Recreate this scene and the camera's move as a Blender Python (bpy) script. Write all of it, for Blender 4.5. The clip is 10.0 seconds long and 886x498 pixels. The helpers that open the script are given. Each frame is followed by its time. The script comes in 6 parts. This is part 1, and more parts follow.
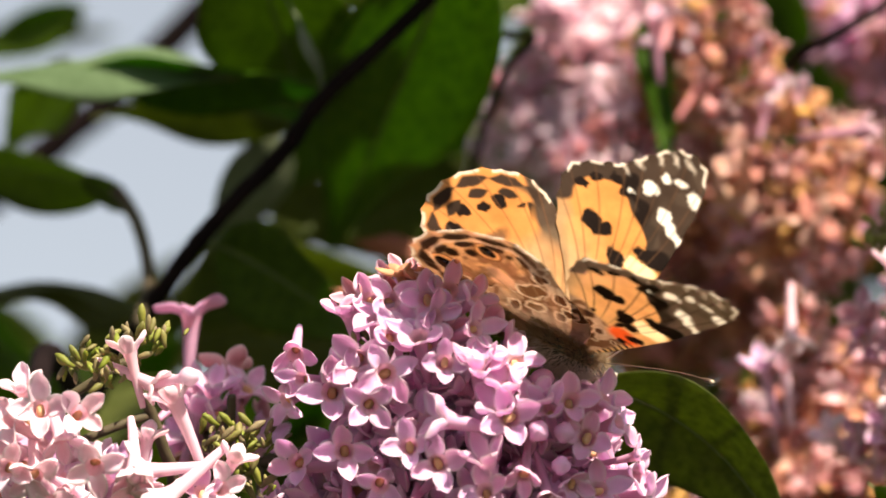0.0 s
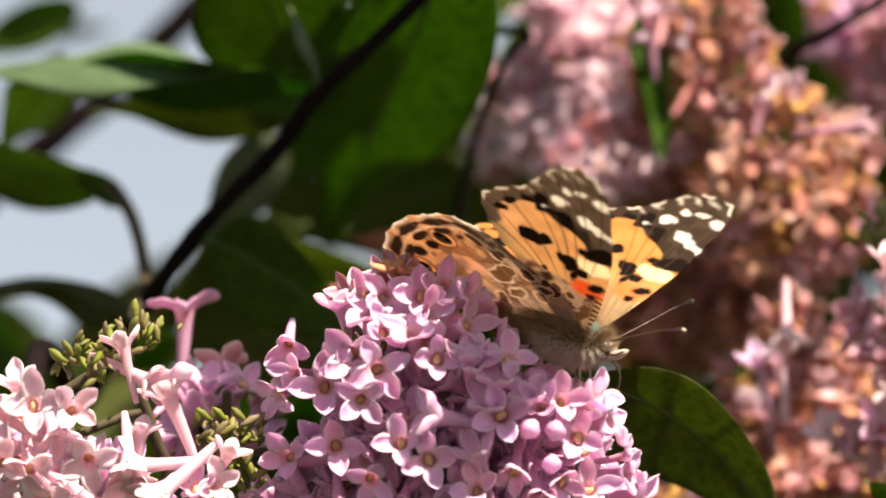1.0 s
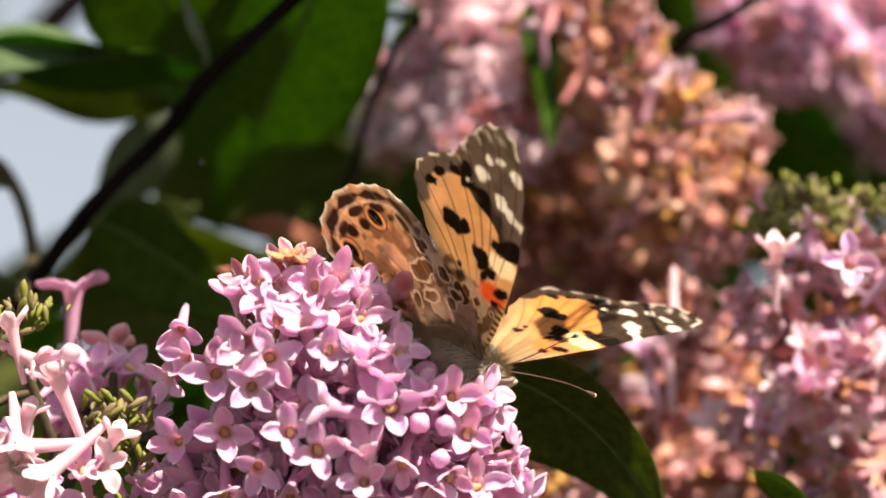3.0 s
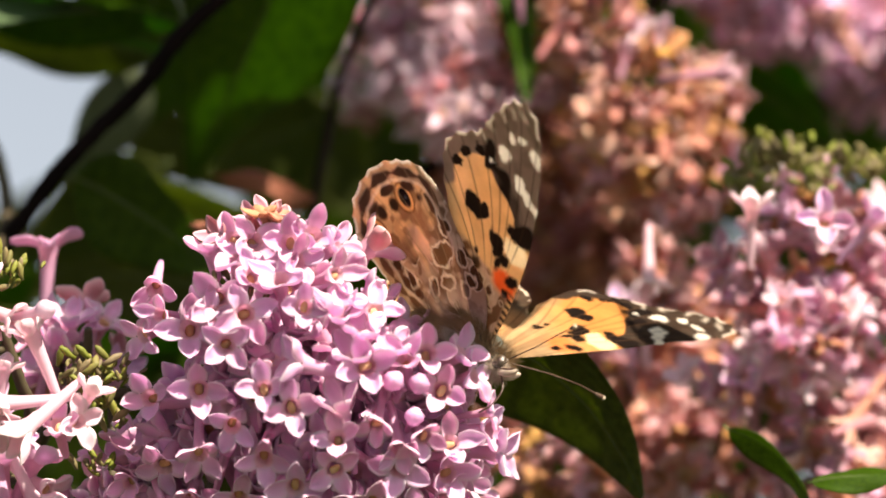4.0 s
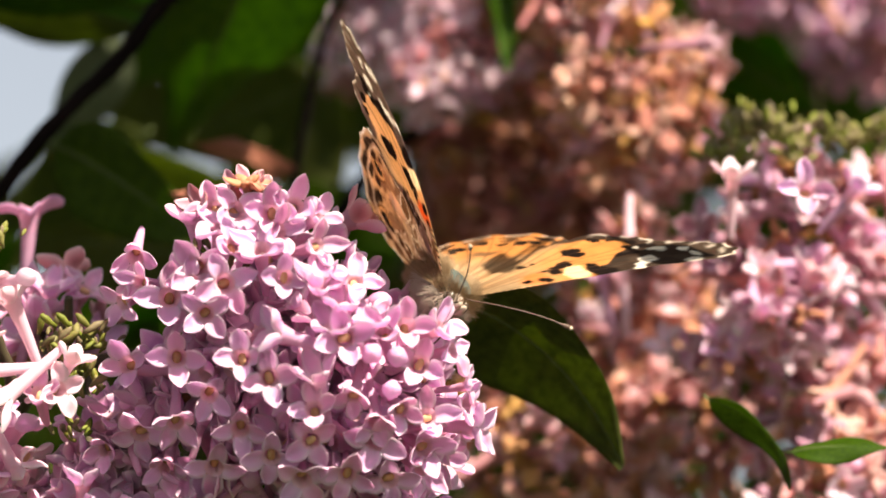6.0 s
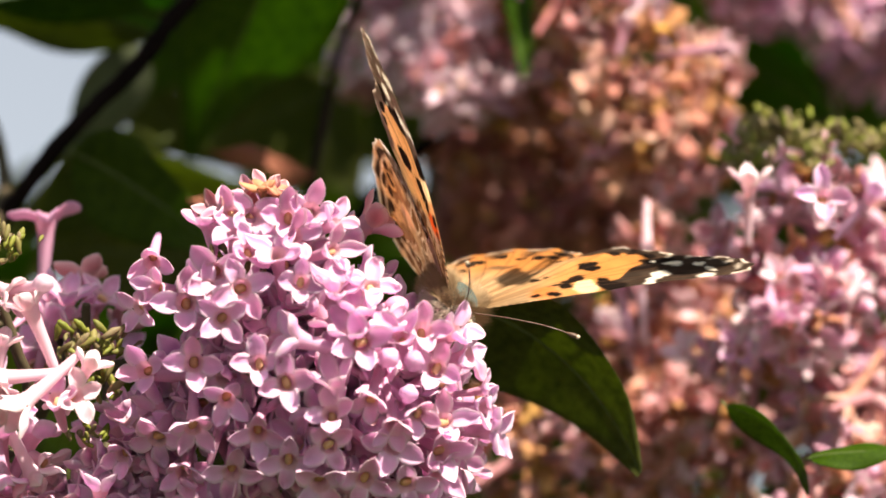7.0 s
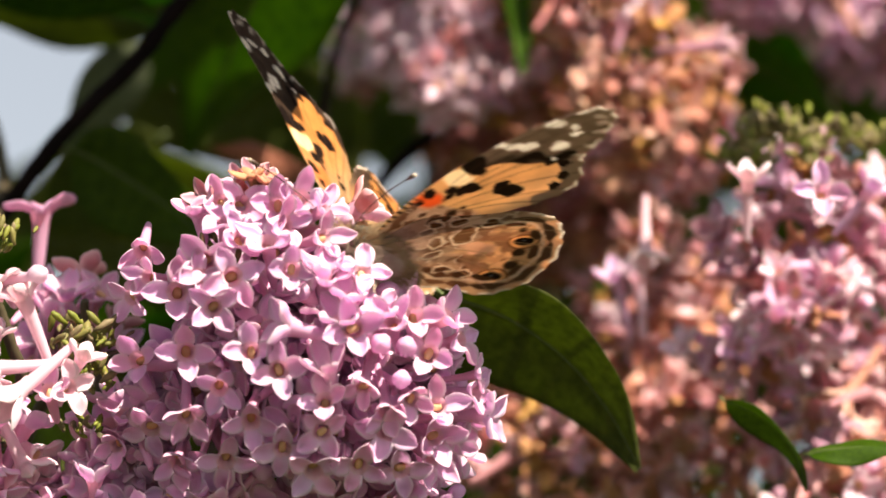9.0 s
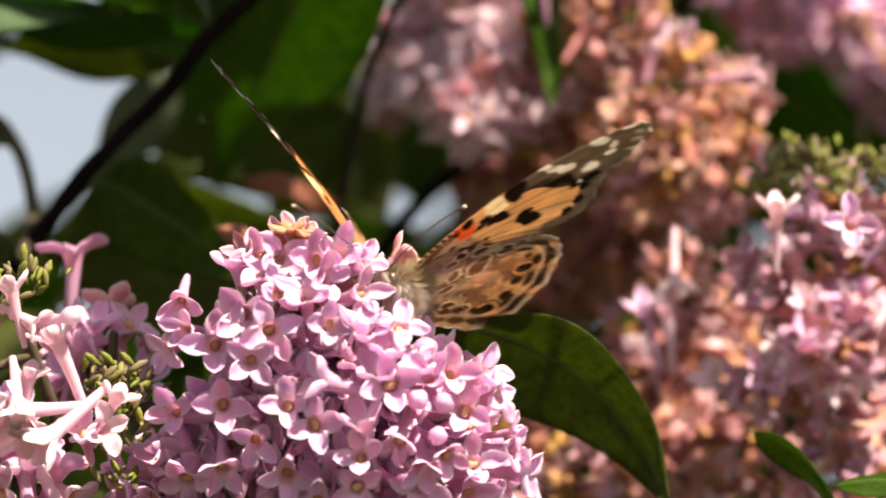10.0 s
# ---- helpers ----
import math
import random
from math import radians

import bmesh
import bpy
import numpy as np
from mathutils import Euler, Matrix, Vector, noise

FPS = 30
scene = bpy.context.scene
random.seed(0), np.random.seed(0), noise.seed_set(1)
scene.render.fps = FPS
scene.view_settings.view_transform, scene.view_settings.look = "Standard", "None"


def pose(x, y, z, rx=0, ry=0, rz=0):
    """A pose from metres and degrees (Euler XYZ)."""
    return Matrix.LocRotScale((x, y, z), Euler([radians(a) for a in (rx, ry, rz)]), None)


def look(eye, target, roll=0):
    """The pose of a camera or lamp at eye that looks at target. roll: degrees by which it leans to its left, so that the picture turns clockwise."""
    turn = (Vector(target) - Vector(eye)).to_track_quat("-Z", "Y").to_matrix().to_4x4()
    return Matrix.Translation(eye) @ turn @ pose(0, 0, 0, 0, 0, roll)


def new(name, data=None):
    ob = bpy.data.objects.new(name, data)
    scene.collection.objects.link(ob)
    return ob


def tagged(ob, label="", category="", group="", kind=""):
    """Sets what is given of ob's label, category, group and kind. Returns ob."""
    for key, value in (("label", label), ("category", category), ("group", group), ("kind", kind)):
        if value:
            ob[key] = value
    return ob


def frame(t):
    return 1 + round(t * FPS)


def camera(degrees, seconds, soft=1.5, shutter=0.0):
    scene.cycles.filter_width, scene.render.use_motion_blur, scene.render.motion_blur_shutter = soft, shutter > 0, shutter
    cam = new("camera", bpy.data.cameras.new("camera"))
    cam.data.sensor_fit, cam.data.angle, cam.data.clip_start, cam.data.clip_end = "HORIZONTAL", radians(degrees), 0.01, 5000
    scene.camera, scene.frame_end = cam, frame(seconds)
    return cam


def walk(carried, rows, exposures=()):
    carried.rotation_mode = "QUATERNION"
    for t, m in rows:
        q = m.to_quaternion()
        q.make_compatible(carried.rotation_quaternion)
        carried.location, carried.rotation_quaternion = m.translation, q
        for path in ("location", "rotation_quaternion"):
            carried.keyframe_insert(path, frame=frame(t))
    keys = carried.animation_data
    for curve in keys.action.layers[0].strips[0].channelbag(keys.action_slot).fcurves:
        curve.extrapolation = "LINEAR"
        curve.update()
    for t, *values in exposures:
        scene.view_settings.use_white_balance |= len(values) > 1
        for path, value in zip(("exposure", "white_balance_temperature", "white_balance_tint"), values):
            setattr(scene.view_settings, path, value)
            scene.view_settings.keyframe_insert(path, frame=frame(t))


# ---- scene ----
# A sunlit lilac bush with a butterfly feeding on it. The camera stands on a tripod 0.7 m off, tilted up 12 degrees,
# and is panned a little. Lengths in the building functions are millimetres.
TILT = radians(12.0)
FAR = 0.7                                   # camera to butterfly
RIGHT = Vector((1, 0, 0))
AHEAD = Vector((0, math.cos(TILT), math.sin(TILT)))
ABOVE = RIGHT.cross(AHEAD)
EYE = Vector((0, 0, 1.5)) - FAR * AHEAD
MM = 0.001
DEEP = 2.6                                  # how the depths past 30 mm are spread

cam = camera(8.17, 10.0, soft=1.7, shutter=0.5)
cam.data.dof.use_dof = True
cam.data.dof.focus_distance = 0.702
cam.data.dof.aperture_fstop = 20.0
walk(cam, [
    (0.0, look(EYE, (0.00000, 0.00000, 1.50000), 0.00)),
    (0.3, look(EYE, (0.00022, 0.00003, 1.49984), 0.01)),
    (0.5, look(EYE, (-0.00001, -0.00015, 1.50072), 0.02)),
    (0.7, look(EYE, (-0.00038, -0.00016, 1.50075), 0.03)),
    (1.0, look(EYE, (0.00052, 0.00009, 1.49956), 0.04)),
    (1.2, look(EYE, (0.00204, 0.00011, 1.49950), 0.08)),
    (1.5, look(EYE, (0.00350, 0.00009, 1.49960), 0.15)),
    (1.8, look(EYE, (0.00399, 0.00012, 1.49945), 0.20)),
    (2.0, look(EYE, (0.00570, 0.00010, 1.49951), 0.23)),
    (2.3, look(EYE, (0.01008, 0.00033, 1.49846), 0.30)),
    (2.5, look(EYE, (0.01150, 0.00032, 1.49848), 0.35)),
    (2.7, look(EYE, (0.01219, 0.00029, 1.49861), 0.38)),
    (3.8, look(EYE, (0.01559, 0.00133, 1.49375), 0.54)),
    (4.0, look(EYE, (0.01602, 0.00146, 1.49314), 0.57)),
    (4.5, look(EYE, (0.01664, 0.00156, 1.49264), 0.62)),
    (4.7, look(EYE, (0.01715, 0.00174, 1.49180), 0.65)),
    (5.0, look(EYE, (0.01872, 0.00207, 1.49027), 0.70)),
    (5.2, look(EYE, (0.01882, 0.00233, 1.48903), 0.70)),
    (6.3, look(EYE, (0.01754, 0.00203, 1.49045), 0.60)),
    (6.5, look(EYE, (0.01676, 0.00195, 1.49081), 0.58)),
    (7.0, look(EYE, (0.01629, 0.00202, 1.49048), 0.58)),
    (7.5, look(EYE, (0.01391, 0.00196, 1.49076), 0.58)),
    (7.8, look(EYE, (0.01485, 0.00174, 1.49182), 0.59)),
    (8.0, look(EYE, (0.01472, 0.00171, 1.49197), 0.60)),
    (8.3, look(EYE, (0.01219, 0.00146, 1.49311), 0.61)),
    (8.5, look(EYE, (0.01131, 0.00147, 1.49307), 0.62)),
    (8.8, look(EYE, (0.01418, 0.00174, 1.49181), 0.58)),
    (9.0, look(EYE, (0.01645, 0.00212, 1.49003), 0.55)),
    (9.3, look(EYE, (0.01592, 0.00213, 1.48999), 0.57)),
    (9.5, look(EYE, (0.01443, 0.00177, 1.49167), 0.58)),
    (9.8, look(EYE, (0.01209, 0.00138, 1.49351), 0.61)),
    (10.0, look(EYE, (0.01313, 0.00138, 1.49349), 0.62)),
])

# ---------------------------------------------------------------- light
world = bpy.data.worlds.new("sky")
scene.world = world
world.use_nodes = True
SUN_UP, SUN_ROUND = radians(51), radians(145)      # height; turn from straight ahead towards the right
wn = world.node_tree.nodes
sky = wn.new("ShaderNodeTexSky")
sky.sky_type, sky.sun_disc = "NISHITA", False
sky.sun_elevation, sky.sun_rotation = SUN_UP, SUN_ROUND
sky.air_density, sky.dust_density, sky.ozone_density = 1.0, 1.3, 1.0
haze = wn.new("ShaderNodeHueSaturation")
haze.inputs["Saturation"].default_value = 0.36
world.node_tree.links.new(sky.outputs[0], haze.inputs["Color"])
world.node_tree.links.new(haze.outputs[0], wn["Background"].inputs[0])
wn["Background"].inputs[1].default_value = 0.041
sun_way = Vector((math.cos(SUN_UP) * math.sin(SUN_ROUND), math.cos(SUN_UP) * math.cos(SUN_ROUND), math.sin(SUN_UP)))
sun = new("sun", bpy.data.lights.new("sun", "SUN"))
sun.data.energy, sun.data.angle, sun.data.color = 4.85, radians(0.55), (1.0, 0.87, 0.72)
sun.matrix_world = look(sun_way * 20, (0, 0, 0))
scene.view_settings.exposure = 1.74


# ---------------------------------------------------------------- materials
def material(name, tint, rough=0.6, leak=0.0, vary=0.25, grain=900.0, relief=0.15, dark=None, attribute=False, random_shift=0.0, gloss=0.35, leak_tint=None, leak_soft=None, pale_edge=None):
    """A procedural surface: two scales of noise on the tint, fine relief, some light let through."""
    m = bpy.data.materials.new(name)
    m.use_nodes = True
    nt = m.node_tree
    n, link = nt.nodes, nt.links.new
    p = n["Principled BSDF"]
    out = n["Material Output"]
    co = n.new("ShaderNodeTexCoord")
    fine, broad = n.new("ShaderNodeTexNoise"), n.new("ShaderNodeTexNoise")
    fine.inputs["Scale"].default_value, broad.inputs["Scale"].default_value = grain, grain / 6
    fine.inputs["Detail"].default_value = broad.inputs["Detail"].default_value = 4
    for t in (fine, broad):
        link(co.outputs["Object"], t.inputs["Vector"])
    mix = n.new("ShaderNodeMix")
    mix.data_type, mix.blend_type = "RGBA", "MIX"
    if attribute:
        src = n.new("ShaderNodeVertexColor")
        src.layer_name = "scales"
        col = src.outputs["Color"]
        link(col, mix.inputs["A"])
        shade = n.new("ShaderNodeMix")
        shade.data_type, shade.blend_type = "RGBA", "MULTIPLY"
        shade.inputs["Factor"].default_value = 1.0
        link(col, shade.inputs["A"])
        shade.inputs["B"].default_value = (0.55, 0.5, 0.45, 1)
        link(shade.outputs["Result"], mix.inputs["B"])
    else:
        mix.inputs["A"].default_value = (*tint, 1)
        mix.inputs["B"].default_value = (*(dark or [c * 0.45 for c in tint]), 1)
    amount = n.new("ShaderNodeMath")
    amount.operation = "MULTIPLY_ADD"
    link(fine.outputs["Fac"], amount.inputs[0])
    amount.inputs[1].default_value = vary
    scaled = n.new("ShaderNodeMapRange")
    scaled.inputs["From Min"].default_value, scaled.inputs["From Max"].default_value = 0.35, 0.7
    scaled.inputs["To Max"].default_value = vary * 1.6
    link(broad.outputs["Fac"], scaled.inputs["Value"])
    link(scaled.outputs["Result"], amount.inputs[2])
    link(amount.outputs[0], mix.inputs["Factor"])
    colour = mix.outputs["Result"]
    if pale_edge:
        tone, edge = n.new("ShaderNodeAttribute"), n.new("ShaderNodeMix")
        tone.attribute_name = "tone"
        edge.data_type = "RGBA"
        link(tone.outputs["Fac"], edge.inputs["Factor"])
        link(colour, edge.inputs["A"])
        edge.inputs["B"].default_value = (*pale_edge, 1)
        colour = edge.outputs["Result"]
    if random_shift:
        info, hsv = n.new("ShaderNodeObjectInfo"), n.new("ShaderNodeHueSaturation")
        for k, (low, high) in {"Hue": (0.5 - random_shift * 0.22, 0.5 + random_shift * 0.22), "Value": (1 - random_shift, 1 + random_shift * 0.5), "Saturation": (1 - random_shift * 1.2, 1 + random_shift * 0.6)}.items():
            r = n.new("ShaderNodeMapRange")
            r.inputs["To Min"].default_value, r.inputs["To Max"].default_value = low, high
            if k == "Value":
                w = n.new("ShaderNodeMath")
                w.operation = "FRACT"
                w2 = n.new("ShaderNodeMath")
                w2.operation = "MULTIPLY"
                w2.inputs[1].default_value = 7.31
                link(info.outputs["Random"], w2.inputs[0])
                link(w2.outputs[0], w.inputs[0])
                link(w.outputs[0], r.inputs["Value"])
            else:
                link(info.outputs["Random"], r.inputs["Value"])
            link(r.outputs["Result"], hsv.inputs[k])
        link(colour, hsv.inputs["Color"])
        colour = hsv.outputs["Color"]
    link(colour, p.inputs["Base Color"])
    p.inputs["Roughness"].default_value = rough
    p.inputs["Specular IOR Level"].default_value = gloss
    bump = n.new("ShaderNodeBump")
    bump.inputs["Strength"].default_value = relief
    bump.inputs["Distance"].default_value = 0.0003
    link(fine.outputs["Fac"], bump.inputs["Height"])
    link(bump.outputs["Normal"], p.inputs["Normal"])
    if leak:
        tr, ms = n.new("ShaderNodeBsdfTranslucent"), n.new("ShaderNodeMixShader")
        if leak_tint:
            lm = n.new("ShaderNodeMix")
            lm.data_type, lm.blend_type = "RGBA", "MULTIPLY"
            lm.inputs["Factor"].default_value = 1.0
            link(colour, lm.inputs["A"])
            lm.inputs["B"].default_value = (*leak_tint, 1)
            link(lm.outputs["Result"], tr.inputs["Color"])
        elif leak_soft:
            soft = n.new("ShaderNodeHueSaturation")
            soft.inputs["Saturation"].default_value, soft.inputs["Value"].default_value = leak_soft
            link(colour, soft.inputs["Color"])
            link(soft.outputs["Color"], tr.inputs["Color"])
        else:
            link(colour, tr.inputs["Color"])
        ms.inputs["Fac"].default_value = leak
        link(p.outputs[0], ms.inputs[1])
        link(tr.outputs[0], ms.inputs[2])
        link(ms.outputs[0], out.inputs["Surface"])
    return m


PETAL = material("lilac petal", (0.86, 0.54, 0.78), 0.5, 0.50, 0.25, 700, 0.12, dark=(0.72, 0.36, 0.61), random_shift=0.12, pale_edge=(0.90, 0.74, 0.82))
ROSE = material("rosy lilac petal", (0.71, 0.335, 0.42), 0.5, 0.46, 0.28, 700, 0.12, dark=(0.52, 0.23, 0.29), random_shift=0.2, pale_edge=(0.80, 0.56, 0.60))
TUBE = material("lilac tube", (0.77, 0.46, 0.65), 0.45, 0.45, 0.2, 600, 0.1, dark=(0.62, 0.29, 0.46), random_shift=0.10)
PALE = material("bleached petal", (0.90, 0.68, 0.77), 0.5, 0.5, 0.3, 600, 0.15, dark=(0.78, 0.52, 0.60), random_shift=0.12, pale_edge=(0.93, 0.84, 0.85))
DULL = material("ageing lilac petal", (0.67, 0.30, 0.26), 0.55, 0.42, 0.4, 500, 0.2, dark=(0.44, 0.18, 0.14), random_shift=0.18, pale_edge=(0.80, 0.56, 0.50))
RUST = material("withered petal", (0.74, 0.38, 0.18), 0.65, 0.4, 0.5, 500, 0.4, dark=(0.44, 0.17, 0.08), random_shift=0.16)
THROAT = material("ochre anthers", (0.88, 0.62, 0.36), 0.7, 0.4, 0.5, 2500, 0.5, dark=(0.72, 0.44, 0.24))
INNER = material("cream floret throat", (0.92, 0.72, 0.76), 0.5, 0.6, 0.3, 1200, 0.1, dark=(0.82, 0.54, 0.58))
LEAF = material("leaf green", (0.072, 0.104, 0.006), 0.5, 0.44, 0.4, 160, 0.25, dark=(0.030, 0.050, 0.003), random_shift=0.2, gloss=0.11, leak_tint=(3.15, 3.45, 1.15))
# leaf green paled to grey-green: the sky's sheen is in the colour
LEAF_SHEEN = material("leaf with painted sheen", (0.105, 0.14, 0.07), 0.5, 0.25, 0.4, 160, 0.25, dark=(0.06, 0.085, 0.035), random_shift=0.12, gloss=0.3)
LEAF_RIB = material("leaf rib", (0.13, 0.17, 0.05), 0.5, 0.2, 0.3, 500, 0.2)
# shade on the branches is put into this nearly black colour
BARK_SHADED = material("lilac bark darkened for shade", (0.010, 0.006, 0.006), 0.9, 0, 0.6, 700, 0.8, dark=(0.005, 0.003, 0.003), gloss=0.06)
BARK_OLD = material("grey brown bark", (0.10, 0.075, 0.07), 0.8, 0, 0.5, 500, 0.8, dark=(0.035, 0.022, 0.02))
STALK = material("green flower stalk", (0.075, 0.065, 0.03), 0.7, 0.03, 0.4, 700, 0.3, dark=(0.04, 0.025, 0.018), gloss=0.2)
BUD = material("green flower bud", (0.30, 0.27, 0.05), 0.6, 0.2, 0.6, 700, 0.3, dark=(0.09, 0.085, 0.015), random_shift=0.25)
WITHERED = material("red-brown withered petal", (0.58, 0.225, 0.175), 0.7, 0.4, 0.5, 500, 0.4, dark=(0.34, 0.115, 0.085), random_shift=0.15)
DRY = material("dry brown leaf", (0.42, 0.17, 0.10), 0.7, 0.3, 0.5, 300, 0.4, dark=(0.22, 0.07, 0.04))
SOIL = material("garden soil and grass", (0.06, 0.075, 0.03), 0.9, 0, 0.6, 8, 0.5)
WING = material("butterfly wing scales", (1, 1, 1), 0.9, 0.50, 0.22, 2600, 0.25, attribute=True, gloss=0.04, leak_soft=(0.64, 1.6))
WING_UNDER = material("butterfly underwing scales", (1, 1, 1), 0.9, 0.58, 0.18, 2600, 0.25, attribute=True, gloss=0.04)
FUR = material("tan body hair", (0.46, 0.32, 0.17), 0.85, 0.2, 0.4, 3000, 0.3, dark=(0.19, 0.12, 0.065))
FUR_PALE = material("pale grey-cream belly hair", (0.60, 0.50, 0.40), 0.85, 0.25, 0.4, 3000, 0.3, dark=(0.36, 0.28, 0.21))
FUR_BACK = material("greenish grey back hair", (0.085, 0.105, 0.09), 0.9, 0.0, 0.5, 3000, 0.4, dark=(0.035, 0.033, 0.025), gloss=0.1)
CHITIN = material("dark brown chitin", (0.10, 0.055, 0.035), 0.4, 0, 0.4, 3000, 0.3)
EYE_MAT = material("brown compound eye", (0.13, 0.09, 0.05), 0.25, 0, 0.6, 5000, 0.2, dark=(0.03, 0.02, 0.015), gloss=0.6)
CREAM = material("cream scales", (0.58, 0.47, 0.34), 0.7, 0.1, 0.3, 3000, 0.2)


# ---------------------------------------------------------------- building helpers
def at(u, v, d):
    """A point by its bearing: u, v count 1/15.68 mm across and down on the butterfly's plane from the view's corner; d behind that plane, mm up to 30 and DEEP mm beyond."""
    k = 784 / math.tan(radians(8.17) / 2)
    d = d if d < 30 else 30 + (d - 30) * DEEP
    return EYE + (FAR + d * MM) * (AHEAD + RIGHT * ((u - 784) / k) + ABOVE * ((441 - v) / k))


def way(right, ahead, above):
    return (RIGHT * right + AHEAD * ahead + ABOVE * above).normalized()


def mesh_of(name, verts, faces, mats, slots=None, smooth=True):
    me = bpy.data.meshes.new(name)
    me.from_pydata([tuple(v) for v in verts], [], faces)
    for m in mats:
        me.materials.append(m)
    if slots is not None:
        me.polygons.foreach_set("material_index", slots)
    me.polygons.foreach_set("use_smooth", [smooth] * len(faces))
    me.update()
    return me


def part_of(name, me, parent, m=None, label=""):
    ob = new(name, me)
    ob.parent = parent
    if m is not None:
        ob.matrix_basis = m
    if label:
        ob["label"] = label
    return ob


def thing(name, place, label, category, group="", kind=""):
    return tagged(placed(new(name), place), label, category, group, kind)


def placed(ob, place):
    ob.matrix_basis = place if isinstance(place, Matrix) else Matrix.Translation(place)
    return ob


class Pile:
    """Vertices, faces and slots of one mesh that grows."""

    def __init__(self):
        self.v, self.f, self.s = [], [], []

    def add(self, verts, faces, slot=0):
        o = len(self.v)
        self.v += [tuple(p) for p in verts]
        self.f += [tuple(i + o for i in f) for f in faces]
        self.s += [slot] * len(faces)

    def mesh(self, name, mats, smooth=True):
        return mesh_of(name, self.v, self.f, mats, self.s, smooth)


def tube_geometry(points, radii, sides=8, wobble=0.0, caps=True, seed=0):
    """Verts and faces of a tapering tube along points."""
    points = [Vector(p) for p in points]
    verts, faces = [], []
    side = None
    for i, p in enumerate(points):
        t = (points[min(i + 1, len(points) - 1)] - points[max(i - 1, 0)]).normalized()
        if side is None:
            side = t.orthogonal().normalized()
        side = (side - t * side.dot(t)).normalized()
        up = t.cross(side)
        for k in range(sides):
            a = 2 * math.pi * k / sides
            r = radii[i]
            if wobble:
                r *= 1 + wobble * noise.noise(Vector((i * 0.7 + seed, math.cos(a) * 1.3, math.sin(a) * 1.3)))
            verts.append(p + (side * math.cos(a) + up * math.sin(a)) * r)
    for i in range(len(points) - 1):
        for k in range(sides):
            a, b = i * sides + k, i * sides + (k + 1) % sides
            faces.append((a, b, b + sides, a + sides))
    if caps:
        faces.append(tuple(range(sides - 1, -1, -1)))
        faces.append(tuple(range((len(points) - 1) * sides, len(points) * sides)))
    return verts, faces


def spline(points, n):
    """n points on a smooth line through points."""
    points = [Vector(p) for p in points]
    out = []
    segs = len(points) - 1
    for i in range(n):
        x = i / (n - 1) * segs
        k = min(int(x), segs - 1)
        t = x - k
        p0, p1, p2, p3 = points[max(k - 1, 0)], points[k], points[k + 1], points[min(k + 2, segs)]
        out.append(0.5 * ((2 * p1) + (p2 - p0) * t + (2 * p0 - 5 * p1 + 4 * p2 - p3) * t * t + (3 * p1 - p0 - 3 * p2 + p3) * t ** 3))
    return out


def ball_geometry(centre, radii, rings=8, sides=12, turn=None):
    verts, faces = [], []
    c = Vector(centre)
    for i in range(rings + 1):
        th = math.pi * i / rings
        for k in range(sides):
            a = 2 * math.pi * k / sides
            p = Vector((math.cos(th) * radii[0], math.sin(th) * math.cos(a) * radii[1], math.sin(th) * math.sin(a) * radii[2]))
            verts.append(c + (turn @ p if turn else p))
    for i in range(rings):
        for k in range(sides):
            a, b = i * sides + k, i * sides + (k + 1) % sides
            faces.append((a, b, b + sides, a + sides))
    return verts, faces


# ---------------------------------------------------------------- lilac florets
PIECES = {}


def toned(me, tones):
    """Marks how pale each point of a petal is, towards its edge."""
    me.attributes.new("tone", "FLOAT", "POINT").data.foreach_set("value", [tones.get(i, 0.0) for i in range(len(me.vertices))])
    return me


def floret(me, parent, m, split):
    """One floret; near ones in pieces."""
    if not split or me.name not in PIECES:
        return part_of("floret", me, parent, m)
    pieces = PIECES[me.name]
    ob = part_of("floret", pieces[0][1], parent, m)
    for word, one in pieces[1:]:
        part_of(word, one, ob)
    return ob


